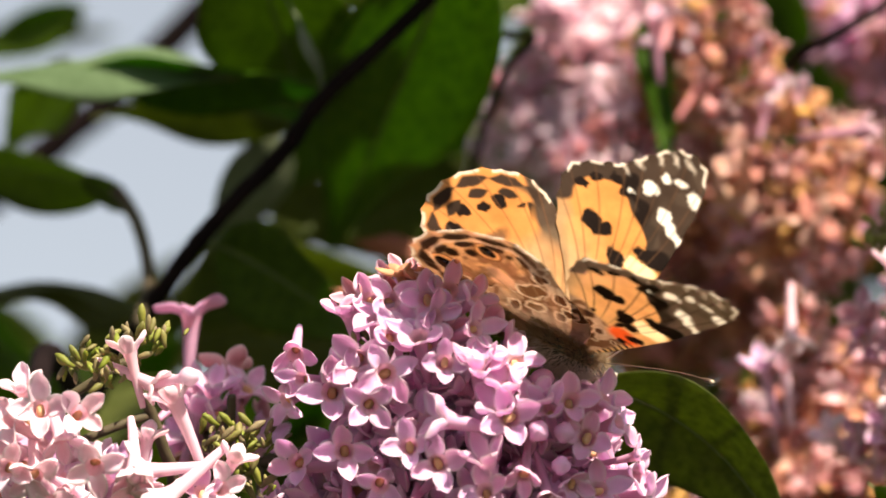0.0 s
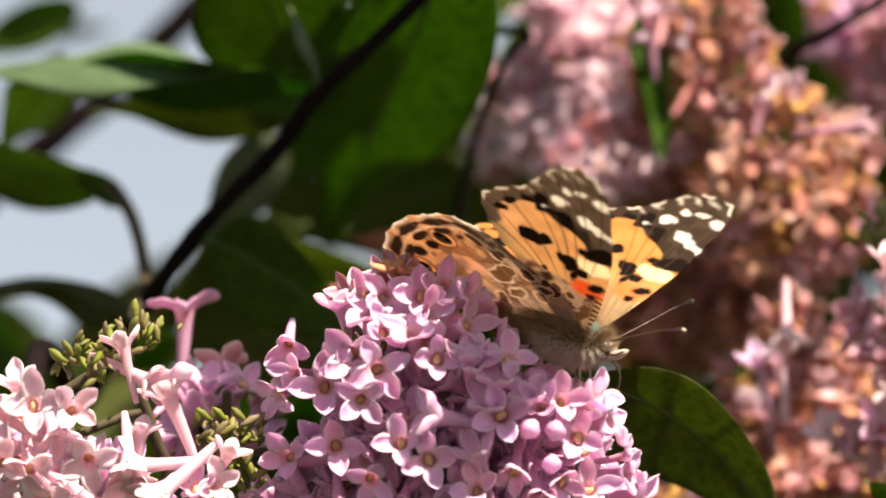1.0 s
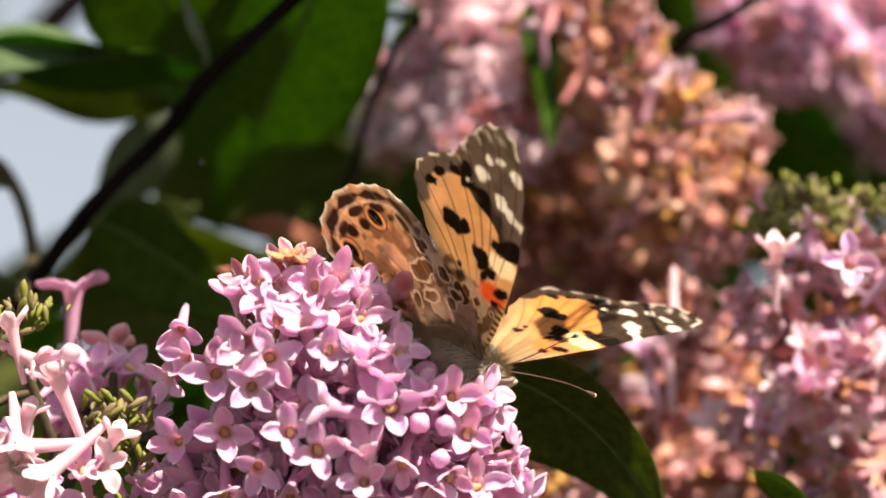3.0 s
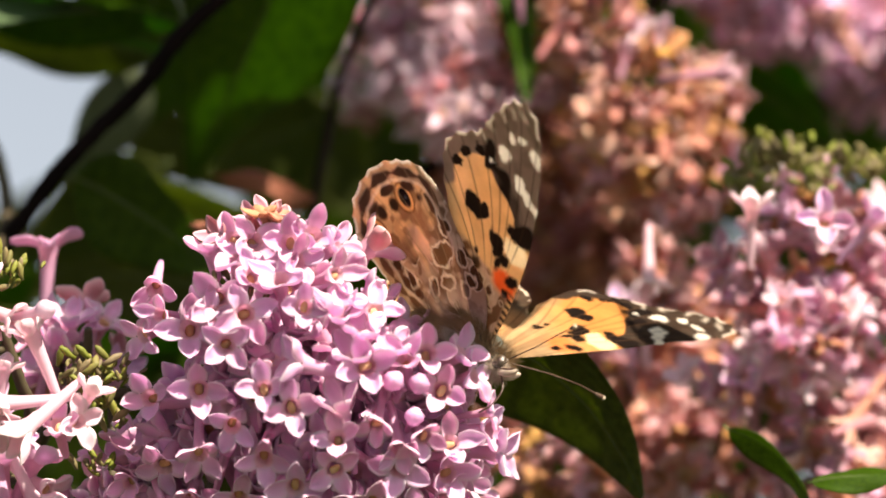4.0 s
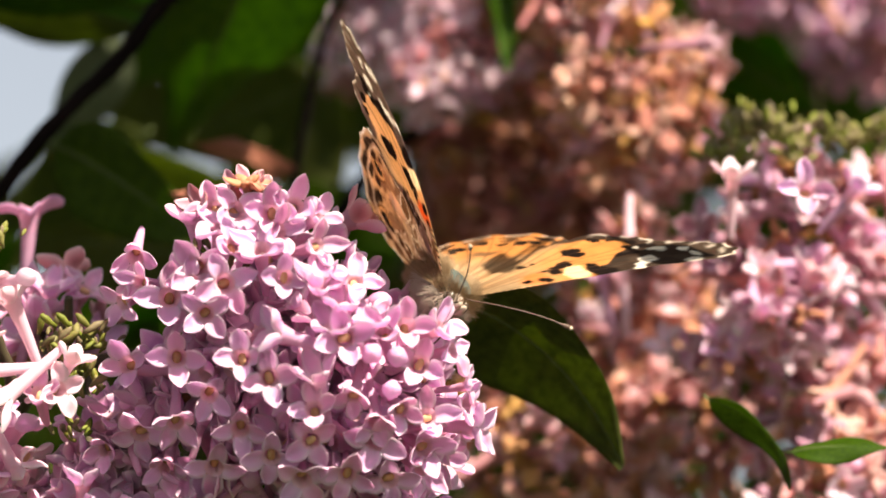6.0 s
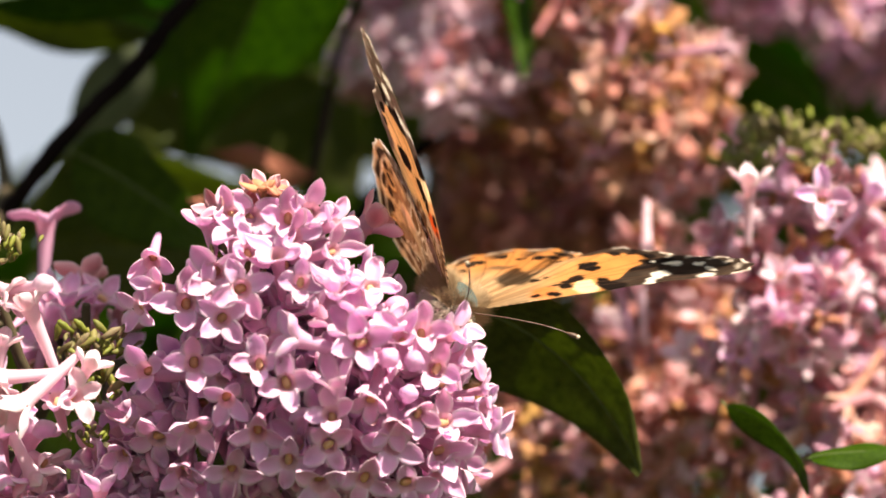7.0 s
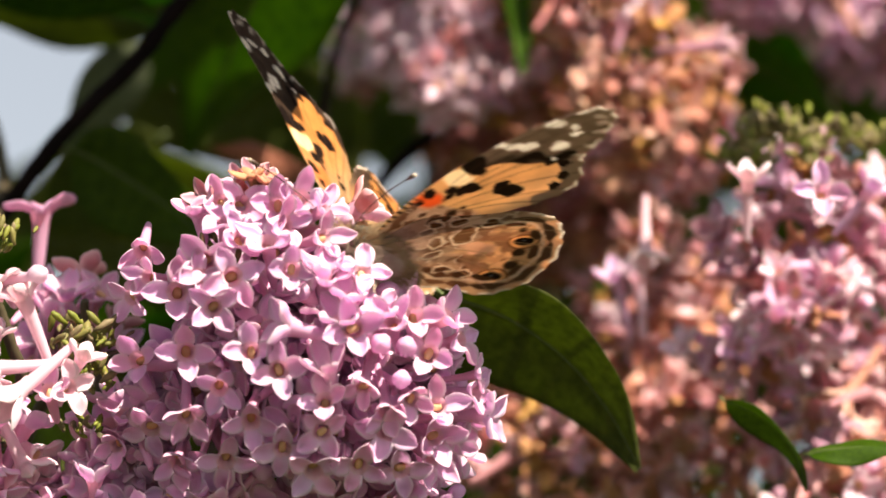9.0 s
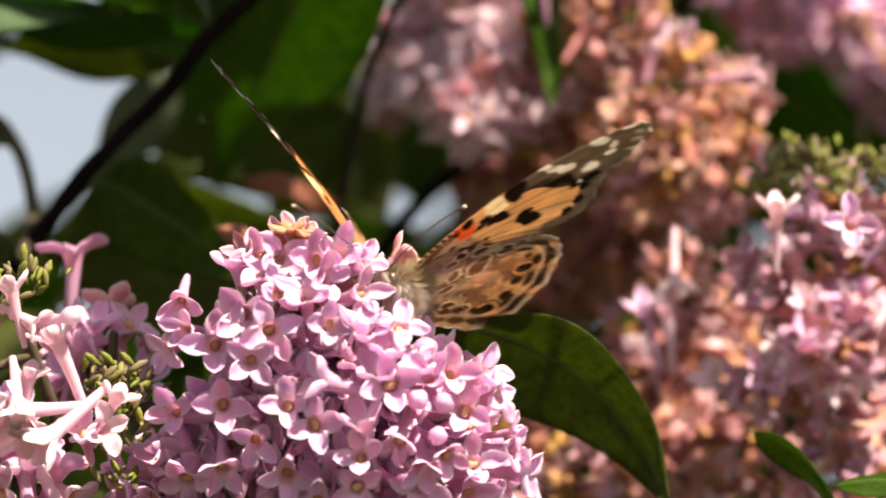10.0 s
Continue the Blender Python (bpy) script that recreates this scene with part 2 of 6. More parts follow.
def floret_mesh(name, rng, spread=1.0, length=8.5, size=1.0, mats=None, fold=0.5, lobes=4):
    """One lilac floret facing +z: a slender tube widening to a pale throat, hooded pointed lobes, ochre anthers inside."""
    pile, tones = Pile(), {}
    bend = rng.uniform(-0.6, 0.6), rng.uniform(-0.6, 0.6)
    pts = [(bend[0] * (t - 1) ** 2 * 1.5 * MM, bend[1] * (t - 1) ** 2 * 1.5 * MM, -length * (1 - t) * MM) for t in (0, 0.2, 0.45, 0.7, 0.88, 1.0)]
    v, f = tube_geometry(pts, [r * size * MM for r in (0.45, 0.62, 0.72, 0.84, 1.0, 1.32)], 10, caps=False)
    pile.add(v, f, 1)
    v, f = tube_geometry([(0, 0, -2.0 * MM), (0, 0, -1.1 * MM), (0, 0, -0.45 * MM), (0, 0, 0.05 * MM)], [r * size * MM for r in (0.6, 0.8, 0.95, 1.3)], 10, caps=False)
    pile.add(v, [tuple(reversed(q)) for q in f], 3)
    nl, nw = 9, 7
    first, petal_count = len(pile.v), 2 * nl * nw
    for k in range(lobes):
        ang = 2 * math.pi * k / lobes + rng.uniform(-0.16, 0.16)
        reach = 3.0 * size * rng.uniform(0.88, 1.1)
        wide = 1.62 * size * rng.uniform(0.86, 1.06)
        lift = spread * rng.uniform(0.72, 1.22)
        hood = fold * rng.uniform(0.4, 2.4)
        cup = rng.uniform(0.25, 0.8)
        twist = rng.uniform(-0.45, 0.45)
        droop = 0.5 * (lift - 0.85) if lift > 0.85 else 0
        top, base = [], []
        for i in range(nl):
            t = i / (nl - 1)
            r = 1.12 * size + reach * t * math.cos((1 - min(lift, 1)) * 1.1)
            h = reach * t * math.sin((1 - min(lift, 1)) * 1.1) - droop * t * t * reach + 0.25 * math.sin(math.pi * min(1, t * 1.4)) * size
            h += hood * (max(t - 0.5, 0) ** 2) * 3.2
            w = wide * max((0.74 + 0.95 * t) * (1 - t ** 1.5) ** 0.85, 0.03)
            for j in range(nw):
                s = j / (nw - 1) * 2 - 1
                x, y = r - 0.16 * s * s * (1 - t) * size, s * w * (1 - 0.10 * cup)
                z = h + cup * s * s * w * (0.3 + t) + 0.38 * abs(s) ** 4 * size * (1 - 0.3 * t) - 0.14 * (1 - abs(s)) * (1 - t) + twist * s * w * t
                top.append(Vector((x * math.cos(ang) - y * math.sin(ang), x * math.sin(ang) + y * math.cos(ang), z)) * MM)
        for i in range(nl):
            for j in range(nw):
                p = top[i * nw + j]
                base.append(p - Vector((0, 0, (0.24 if 0 < j < nw - 1 else 0.15) * MM)))
        faces = []
        n = len(top)
        for i in range(nl - 1):
            for j in range(nw - 1):
                a = i * nw + j
                faces.append((a, a + nw, a + nw + 1, a + 1))
                faces.append((n + a, n + a + 1, n + a + nw + 1, n + a + nw))
        for i in range(nl - 1):
            a, b = i * nw, i * nw + nw - 1
            faces.append((a, n + a, n + a + nw, a + nw))
            faces.append((b, b + nw, n + b + nw, n + b))
        start = len(pile.v)
        pile.add(top + base, faces, 0)
        for i in range(nl):
            t = i / (nl - 1)
            for j in range(nw):
                s = abs(j / (nw - 1) * 2 - 1)
                for o in (0, n):
                    tones[start + o + i * nw + j] = min(1.0, 0.8 * s ** 5 + 0.9 * max(0, t - 0.78) + 1.6 * max(0, 0.32 - t))
    anther_from = len(pile.v)
    sunk = rng.choice((0.25, 0.7, 1.5, 1.6, 1.7))
    for o in (0.16, -0.16):
        v, f = ball_geometry((o * size * MM, 0, -sunk * MM), [0.48 * size * MM, 0.56 * size * MM, 0.70 * size * MM], 6, 8, Euler((0, -math.pi / 2, 0)).to_matrix())
        pile.add([p * (1 + 0.15 * noise.noise(p / MM * 2.6 + Vector((len(tones), o, 0)))) for p in v], f, 2)
    mats = (mats or [PETAL, TUBE, THROAT]) + [INNER]
    me = toned(pile.mesh(name, mats), tones)
    # the same floret in pieces: its tube, throat, each petal and its anther pair
    pieces = {"tube": Pile(), "throat": Pile(), "anther": Pile()}
    slots = {1: "tube", 3: "throat", 2: "anther"}
    for f, s in zip(pile.f, pile.s):
        key = ("petal", min(f) - (min(f) - first) % petal_count) if s == 0 else slots[s]
        pieces.setdefault(key, Pile())
        pieces[key].f.append(f)
    made = []
    for key, q in pieces.items():
        used = sorted({i for f in q.f for i in f})
        index = {i: k for k, i in enumerate(used)}
        word = key[0] if isinstance(key, tuple) else key
        one = mesh_of(word, [pile.v[i] for i in used], [tuple(index[i] for i in f) for f in q.f], [mats[{"petal": 0, "tube": 1, "anther": 2, "throat": 3}[word]]])
        made.append((word, toned(one, {index[i]: tones.get(i, 0.0) for i in used})))
    PIECES[me.name] = made
    return me


def bud_mesh(name, rng, length=7.0, size=1.0, mats=None):
    """A closed floret: tube and swollen four-ribbed head."""
    pile = Pile()
    v, f = tube_geometry([(0, 0, -length * (1 - t) * MM) for t in (0, 0.4, 0.8, 1)], [r * size * MM for r in (0.4, 0.6, 0.75, 0.9)], 8, caps=False)
    pile.add(v, f, 1)
    v, f = ball_geometry((0, 0, 0.9 * size * MM), [1.75 * size * MM, 1.5 * size * MM, 1.5 * size * MM], 8, 12, Euler((0, -math.pi / 2, 0)).to_matrix())
    out = []
    for p in v:
        a = math.atan2(p.y, p.x)
        s = 1 - 0.12 * abs(math.cos(2 * a)) ** 6
        out.append(Vector((p.x * s, p.y * s, p.z)))
    pile.add(out, f, 0)
    return pile.mesh(name, mats or [PETAL, TUBE, THROAT])


def withered_mesh(name, rng, mats):
    """A shrivelled floret: crumpled lobes on a thin tube."""
    pile = Pile()
    v, f = tube_geometry([(0, 0, -4 * MM), (0.3 * MM, 0, -2 * MM), (0, 0, 0)], [0.4 * MM, 0.55 * MM, 0.8 * MM], 6, caps=False)
    pile.add(v, f, 1)
    for k in range(4):
        ang = k * math.pi / 2 + rng.uniform(-0.3, 0.3)
        v, f = ball_geometry((0, 0, 0), (1, 1, 1), 6, 8)
        out = []
        long, wide, thick = rng.uniform(0.9, 1.5), rng.uniform(0.8, 1.2), rng.uniform(0.45, 0.9)
        curl = rng.uniform(-0.2, 0.9)
        for p in v:
            q = Vector((p.x * long + long * 0.75, p.y * wide, p.z * thick))
            q *= 1 + 0.35 * noise.noise(q * 1.3 + Vector((k * 9.1, len(name), 0)))
            q.z += curl * q.x * q.x * 0.28
            out.append(Vector((q.x * math.cos(ang) - q.y * math.sin(ang), q.x * math.sin(ang) + q.y * math.cos(ang), q.z)) * MM)
        pile.add(out, f, 0)
    return pile.mesh(name, mats)


def floret_set(tag, petal, tube, rng):
    mats = [petal, tube, THROAT]
    return {
        "open": [floret_mesh("floret_" + tag, rng, rng.uniform(0.38, 1.05), rng.uniform(7.0, 9.0), rng.uniform(0.84, 0.98), mats, rng.uniform(0.3, 1.1)) for _ in range(16)],
        "half": [floret_mesh("floret_half_" + tag, rng, rng.uniform(0.15, 0.5), rng.uniform(7.5, 9.5), 0.85, mats, 0.5) for _ in range(4)],
        "bud": [bud_mesh("floret_bud_" + tag, rng, 7, rng.uniform(0.72, 0.88), mats) for _ in range(2)],
        "dead": [withered_mesh("floret_dead_%s_%d" % (tag, i), rng, [RUST, RUST, RUST]) for i in range(4)],
    }


RNG = random.Random(11)
FRESH = floret_set("fresh", PETAL, TUBE, RNG)
BLEACHED = floret_set("bleached", PALE, PALE, RNG)
AGEING = floret_set("ageing", DULL, DULL, RNG)
ROSY = floret_set("rosy", ROSE, ROSE, RNG)
BROWN = floret_set("brown", WITHERED, WITHERED, RNG)
FLAT = {"open": [floret_mesh("floret_flat", random.Random(3), 0.86, 9.5, 0.95, [TUBE, TUBE, THROAT], 0.2)]}


def facing(place, axis, spin, scale=1.0):
    """A pose whose +z looks along axis."""
    q = Vector(axis).normalized().to_track_quat("Z", "Y")
    return Matrix.Translation(place) @ q.to_matrix().to_4x4() @ Matrix.Rotation(spin, 4, "Z") @ Matrix.Scale(scale, 4)


def turned(place, axis, spin, scale=1.0):
    """A pose whose +z looks along axis and whose +x lies spin degrees round from the right."""
    z = Vector(axis).normalized()
    x = RIGHT - z * RIGHT.dot(z)
    x = (x if x.length > 0.25 else ABOVE - z * ABOVE.dot(z)).normalized()
    m = Matrix((x, z.cross(x), z)).transposed().to_4x4()
    m.translation = place
    return m @ Matrix.Rotation(radians(spin), 4, "Z") @ Matrix.Scale(scale, 4)


def panicle(label, root, lumps, kinds, weights, seed, singles=(), spacing=50.0, stem=(), stem_r=1.0, buds=(), split=False, inner=0, small=1.0, back=0, rise=0.25, near=2.9):
    """A lilac panicle. lumps: (u, v, d, radius) of its flower clusters, singles: florets set one by one, from bloom(),
    buds: (u, v, d, count) of tufts of green buds, stem: points of its stalk."""
    rng = random.Random(seed)
    root = (root[0], root[1], root[2] + back)
    lumps = [(u, v, d + back, r) for u, v, d, r in lumps]
    stem = [(u, v, d + back) for u, v, d in stem]
    ob = thing("lilac_panicle", at(*root), label, "lilac blossom", "lilac panicles")
    inv = ob.matrix_basis.inverted()
    spheres = [(at(u, v, d), r / 15.68 * MM) for u, v, d, r in lumps]
    chosen = []
    for u, v, d, axis, kind, size, spin, family in singles:
        p = at(u, v, d + back)
        chosen.append(p)
        floret(rng.choice((family or kinds[0])[kind]), ob, inv @ turned(p, way(*axis), spin + rng.uniform(-6, 6), size * 0.92), split)
    placed_first = len(chosen)
    for i, (c, r) in enumerate(spheres):
        n = max(6, int(4 * math.pi * (r / MM * 15.68) ** 2 / spacing ** 2))
        for k in range(n):
            z = 1 - 2 * (k + 0.5) / n
            a = k * 2.39996 + i * 1.7
            s = math.sqrt(1 - z * z)
            dirn = Vector((s * math.cos(a), s * math.sin(a), z))
            dirn = (dirn + Vector((rng.gauss(0, 0.14), rng.gauss(0, 0.14), rng.gauss(0, 0.14)))).normalized()
            if -dirn.dot(AHEAD) < -0.35:
                continue
            p = c + dirn * r * rng.uniform(0.86, 1.12)
            if any((p - c2).length < r2 * 0.84 for j, (c2, r2) in enumerate(spheres) if j != i):
                continue
            if any((p - q).length < (near if k < placed_first else 2.9 * small) * MM for k, q in enumerate(chosen)):
                continue
            chosen.append(p)
            x = rng.random()
            pick = 0
            while pick < len(weights) - 1 and x > weights[pick][2]:
                x -= weights[pick][2]
                pick += 1
            which, kind, _ = weights[pick]
            axis = (dirn - AHEAD * (0.35 * dirn.dot(AHEAD)) + Vector((0, 0, rise)) + Vector((rng.gauss(0, 0.6), rng.gauss(0, 0.6), rng.gauss(0, 0.6)))).normalized()
            floret(rng.choice(kinds[which][kind]), ob, inv @ facing(p, axis, rng.uniform(0, 6.28), small * rng.uniform(0.85, 1.12)), split)
    if inner:
        for i, (c, r) in enumerate(spheres):
            for k in range(inner):
                z = 1 - 2 * (k + 0.5) / inner
                a = k * 2.39996 + i
                q = math.sqrt(1 - z * z)
                dirn = Vector((q * math.cos(a), q * math.sin(a), z))
                if -dirn.dot(AHEAD) > -0.2:
                    floret(rng.choice(kinds[weights[0][0]]["open"]), ob, inv @ facing(c + dirn * r * 0.70, dirn, rng.uniform(0, 6.28)), split)
    if stem:
        pts = spline([at(*s) for s in stem], 8 * len(stem))
        v, f = tube_geometry(pts, [stem_r * MM * (0.6 + 0.4 * min(1, i / 16)) for i in range(len(pts))], 8, 0.15)
        stalk = part_of("stalk", mesh_of("stalk", [inv @ p for p in v], f, [STALK]), ob)
        for c, r in spheres:
            joint = min(pts, key=lambda q: (q - c).length)
            v, f = tube_geometry(spline([joint, (joint + c) * 0.5 + Vector((0, 0, 0.5 * MM)), c], 7), [0.55 * MM] * 7, 6)
            part_of("side_stalk", mesh_of("side_stalk", [inv @ p for p in v], f, [STALK]), stalk)
    for u, v, d, count in buds:
        tuft(ob, inv, at(u, v, d), count, rng)
    return ob


BUD_MESHES = []
for k in range(3):
    bud_rng = random.Random(40 + k)
    bud_pile = Pile()
    bv, bf = tube_geometry([(0, 0, 0), (0.15 * MM, 0, 1.2 * MM), (0, 0, 2.4 * MM), (0, 0.1 * MM, 3.3 * MM), (0, 0, 3.9 * MM)], [r * MM for r in (0.3, 0.55, 0.72, 0.5, 0.12)], 7)
    bud_pile.add(bv, bf)
    BUD_MESHES.append(bud_pile.mesh("green_bud", [BUD]))


def tuft(ob, inv, p, count, rng):
    """A spray of small green buds on short stalks."""
    for _ in range(int(count * 1.4)):
        dirn = Vector((rng.gauss(0, 0.55), rng.gauss(0, 0.5), rng.uniform(0.25, 1.2))).normalized()
        q = p + Vector((rng.gauss(0, 1.3), rng.gauss(0, 1.3), rng.gauss(0, 1.0))) * MM
        part_of("green_bud", rng.choice(BUD_MESHES), ob, inv @ facing(q, dirn, rng.uniform(0, 6.28), rng.uniform(0.34, 0.72)))


# ---------------------------------------------------------------- ground and bush
ground_pile = Pile()
ground_pile.add([(-400, -400, 0), (400, -400, 0), (400, 400, 0), (-400, 400, 0)], [(0, 1, 2, 3)])
ground = tagged(new("ground", ground_pile.mesh("ground", [SOIL])), "grassy garden ground under the lilac bush", "ground", kind="structure")

bush = thing("lilac_bush", (0.02, 0.06, 0.0), "leafy lilac bush with dark woody branches", "lilac bush")
BUSH_INV = bush.matrix_basis.inverted()


def branch(name, points, radii, mat, n=40, wobble=0.18, seed=0, label=""):
    pts = spline(points, n)
    rr = [radii[0] + (radii[1] - radii[0]) * i / (n - 1) for i in range(n)]
    v, f = tube_geometry(pts, [r * MM for r in rr], 12, wobble, seed=seed)
    return part_of(name, mesh_of(name, [BUSH_INV @ p for p in v], f, [mat]), bush, label=label)


def uvd(*rows):
    return [at(*r) for r in rows]


FOOT = Vector((0.03, 0.09, -0.02))
branch("branch", uvd((930, -860, 4), (1010, -650, 8), (1000, -400, 12), (900, -190, 40), (760, -4, 44), (575, 170, 46), (498, 272, 47), (370, 405, 48), (250, 568, 50), (160, 720, 54), (70, 930, 36)) + [Vector((-0.03, 0.07, 1.25)), Vector((0.0, 0.09, 0.6)), FOOT], (0.7, 1.6), BARK_SHADED, 110, 0.22, 1)
branch("branch", uvd((520, -190, 112), (420, -50, 112), (300, 72, 112), (190, 182, 112), (80, 268, 112), (-70, 400, 112), (-200, 600, 112)) + [Vector((-0.04, 0.12, 1.2)), Vector((0.0, 0.11, 0.5)), FOOT + Vector((0.01, 0.02, 0))], (2.3, 3.0), BARK_SHADED, 70, 0.15, 2)
branch("twig", uvd((800, 45, 60), (880, 62, 58), (945, 66, 56), (905, 110, 57), (872, 180, 58), (845, 262, 59), (822, 380, 60), (790, 560, 60), (720, 800, 60), (560, 1100, 60)), (0.5, 0.7), BARK_SHADED, 60, 0.25, 3)
branch("twig", uvd((1900, -760, -4), (1930, -600, 4), (1850, -300, 36), (1660, -60, 60), (1568, 8, 58), (1470, 66, 56), (1400, 112, 60), (1300, 260, 76), (1180, 560, 84), (1050, 1000, 84)), (0.6, 0.9), BARK_SHADED, 60, 0.2, 4)
branch("twig", uvd((1240, 250, 66), (1110, 340, 66), (960, 450, 66), (840, 620, 64), (700, 900, 60)), (0.8, 1.2), BARK_SHADED, 40, 0.2, 5)
branch("leaf_stem", uvd((205, 335, 56), (238, 385, 55), (258, 450, 53), (262, 510, 51), (245, 575, 48)), (0.95, 0.75), STALK, 24, 0.1, 6, "curved green leaf stem")


def leaf_mesh(name, seed, fold=0.25, curl=0.5, ratio=0.5, wave=0.06):
    """An ovate leaf 1 long in x, midrib raised, side veins sunk, drooping at the tip."""
    rng = random.Random(seed)
    nl, nw = 26, 13
    top, under = [], []
    ph = rng.uniform(0, 6)
    for i in range(nl):
        t = i / (nl - 1)
        w = ratio * 0.5 * (math.sin(math.pi * t ** 0.72) ** 0.85 if 0 < t < 1 else 0.0) * (1 - 0.25 * t * t)
        w = max(w, 0.006)
        for j in range(nw):
            s = j / (nw - 1) * 2 - 1
            y = s * w
            vein = 0.010 * ratio * abs(math.sin((t * 9 - abs(s) * 1.6) * math.pi)) ** 0.5 * (1 - abs(s)) ** 0.3 * (w / (ratio * 0.5))
            z = -fold * abs(y) + vein + curl * 0.6 * t * (1 - t) + wave * math.sin(t * 9 + ph + s) * s * s * ratio
            z += 0.02 * noise.noise(Vector((t * 3, s * 1.5, seed)))
            top.append(Vector((t, y, z)))
            under.append(Vector((t, y, z - 0.008)))
    n = len(top)
    faces = []
    for i in range(nl - 1):
        for j in range(nw - 1):
            a = i * nw + j
            faces.append((a, a + nw, a + nw + 1, a + 1))
            faces.append((n + a, n + a + 1, n + a + nw + 1, n + a + nw))
        a, b = i * nw, i * nw + nw - 1
        faces.append((a, n + a, n + a + nw, a + nw))
        faces.append((b, b + nw, n + b + nw, n + b))
    pile = Pile()
    pile.add(top + under, faces, 0)
    mid = [top[i * nw + nw // 2] - Vector((0, 0, 0.006)) for i in range(nl)]
    v, f = tube_geometry([Vector((-0.05, 0, -0.01))] + mid, [0.013] + [0.012 * (1 - 0.85 * i / nl) for i in range(nl)], 6)
    pile.add(v, f, 1)
    return pile


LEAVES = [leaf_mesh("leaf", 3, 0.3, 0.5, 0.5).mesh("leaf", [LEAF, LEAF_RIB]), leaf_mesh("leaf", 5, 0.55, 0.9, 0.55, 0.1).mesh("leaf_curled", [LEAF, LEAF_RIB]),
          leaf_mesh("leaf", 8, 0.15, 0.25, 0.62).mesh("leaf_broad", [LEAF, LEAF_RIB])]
SHEEN_LEAF = leaf_mesh("leaf", 15, 0.2, 0.55, 0.5).mesh("leaf_sheen", [LEAF_SHEEN, LEAF_RIB])
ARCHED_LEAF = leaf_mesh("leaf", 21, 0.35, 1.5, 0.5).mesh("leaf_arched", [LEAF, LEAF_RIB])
DRY_LEAF = leaf_mesh("leaf", 12, 0.9, 1.2, 0.4, 0.2).mesh("dry_leaf", [DRY, DRY])


def leaf(base, tip, normal, width, me, label=""):
    """One leaf from its base to its tip, upper face towards normal; width in mm."""
    a, b = at(*base), at(*tip)
    x = (b - a)
    length = x.length
    x.normalize()
    z = way(*normal)
    z = (z - x * z.dot(x)).normalized()
    y = z.cross(x)
    span = max(v.co.y for v in me.vertices) * 2
    m = Matrix((x, y, z)).transposed().to_4x4()
    m.translation = a
    m = m @ Matrix.Diagonal((length, width * MM / span, length * 0.8, 1))
    return part_of("leaf", me, bush, BUSH_INV @ m, label)


# the pale leaves here carry the sky's sheen as their colour
leaf((400, 135, 51), (-90, 155, 56), (0, -0.5, 0.9), 12, SHEEN_LEAF, "arched leaf, sky sheen painted into its upper side")
leaf((578, 152, 48), (40, 150, 55), (0, 0.6, 0.8), 11, LEAVES[0], "dark green leaf, sunlit from behind")
leaf((540, 195, 56), (410, -180, 42), (0.1, 0.9, 0.35), 20, LEAVES[2])
leaf((576, 165, 46), (500, -10, 48), (0.9, -0.4, 0.2), 3.2, SHEEN_LEAF, "pale rolled leaf edge")
leaf((810, -90, 42), (590, 440, 62), (0.05, 1, 0.6), 21, LEAVES[2], "large dark green leaf in shade")
leaf((190, 335, 58), (-130, 300, 62), (0, 0.7, 0.7), 12, LEAVES[0])
leaf((150, 312, 57), (240, 380, 56), (0.2, 0.8, 0.5), 4.5, LEAVES[1])
leaf((520, 222, 58), (165, 205, 62), (0, 0.6, 0.8), 9.5, LEAVES[0])
leaf((505, 245, 60), (365, 445, 62), (0.2, -0.9, 0.2), 8.5, SHEEN_LEAF, "pale leaf behind the branch")
leaf((150, 15, 90), (-60, 110, 90), (0, 0.9, 0.3), 7, LEAVES[0])
leaf((240, 545, 54), (-80, 530, 60), (0, 0.6, 0.9), 6, LEAVES[1])
leaf((-90, 540, 70), (85, 700, 66), (0.3, 0.9, 0.3), 9, LEAVES[0])
leaf((350, 430, 66), (720, 520, 66), (0.1, 0.6, 0.75), 12, LEAVES[0], "broad green leaf above the blossom")
leaf((380, 430, 50), (640, 600, 46), (0.1, 0.85, 0.45), 14, LEAVES[0])
leaf((1040, 680, 20), (1396, 985, 24), (0.35, 0.7, 0.62), 17.5, ARCHED_LEAF, "dark green leaf with sunlit patches")
leaf((1545, 862, 26), (1695, 1020, 24), (0.4, 0.5, 0.75), 5.2, ARCHED_LEAF)
leaf((1695, 955, 24), (1880, 945, 22), (0.0, -0.6, 0.75), 4.5, LEAVES[0])
leaf((720, 640, 64), (340, 600, 60), (0, 0.9, 0.4), 15, LEAVES[0])
leaf((560, 480, 70), (300, 660, 72), (0, 0.9, 0.4), 13, LEAVES[2])
leaf((540, 410, 66), (290, 590, 68), (0, 0.95, 0.3), 13, LEAVES[2])
leaf((1690, 250, 84), (1850, 400, 84), (0, 0.8, 0.5), 15, LEAVES[2])
leaf((1760, 330, 90), (1900, 300, 90), (0, 0.8, 0.5), 14, LEAVES[2])
leaf((1530, 240, 66), (1730, 350, 62), (0, 0.8, 0.5), 10, LEAVES[2])
leaf((1150, 10, 60), (1180, 290, 56), (0.3, 0.8, 0.5), 5.5, LEAVES[0])
leaf((200, 60, 130), (-60, 60, 130), (0, 0.6, 0.85), 6, LEAVES[0])
leaf((118, 110, 60), (10, 275, 74), (0.1, 0.85, 0.5), 9, LEAVES[2])
leaf((780, 20, 90), (860, 260, 86), (0, 1, 0.3), 12, LEAVES[2])
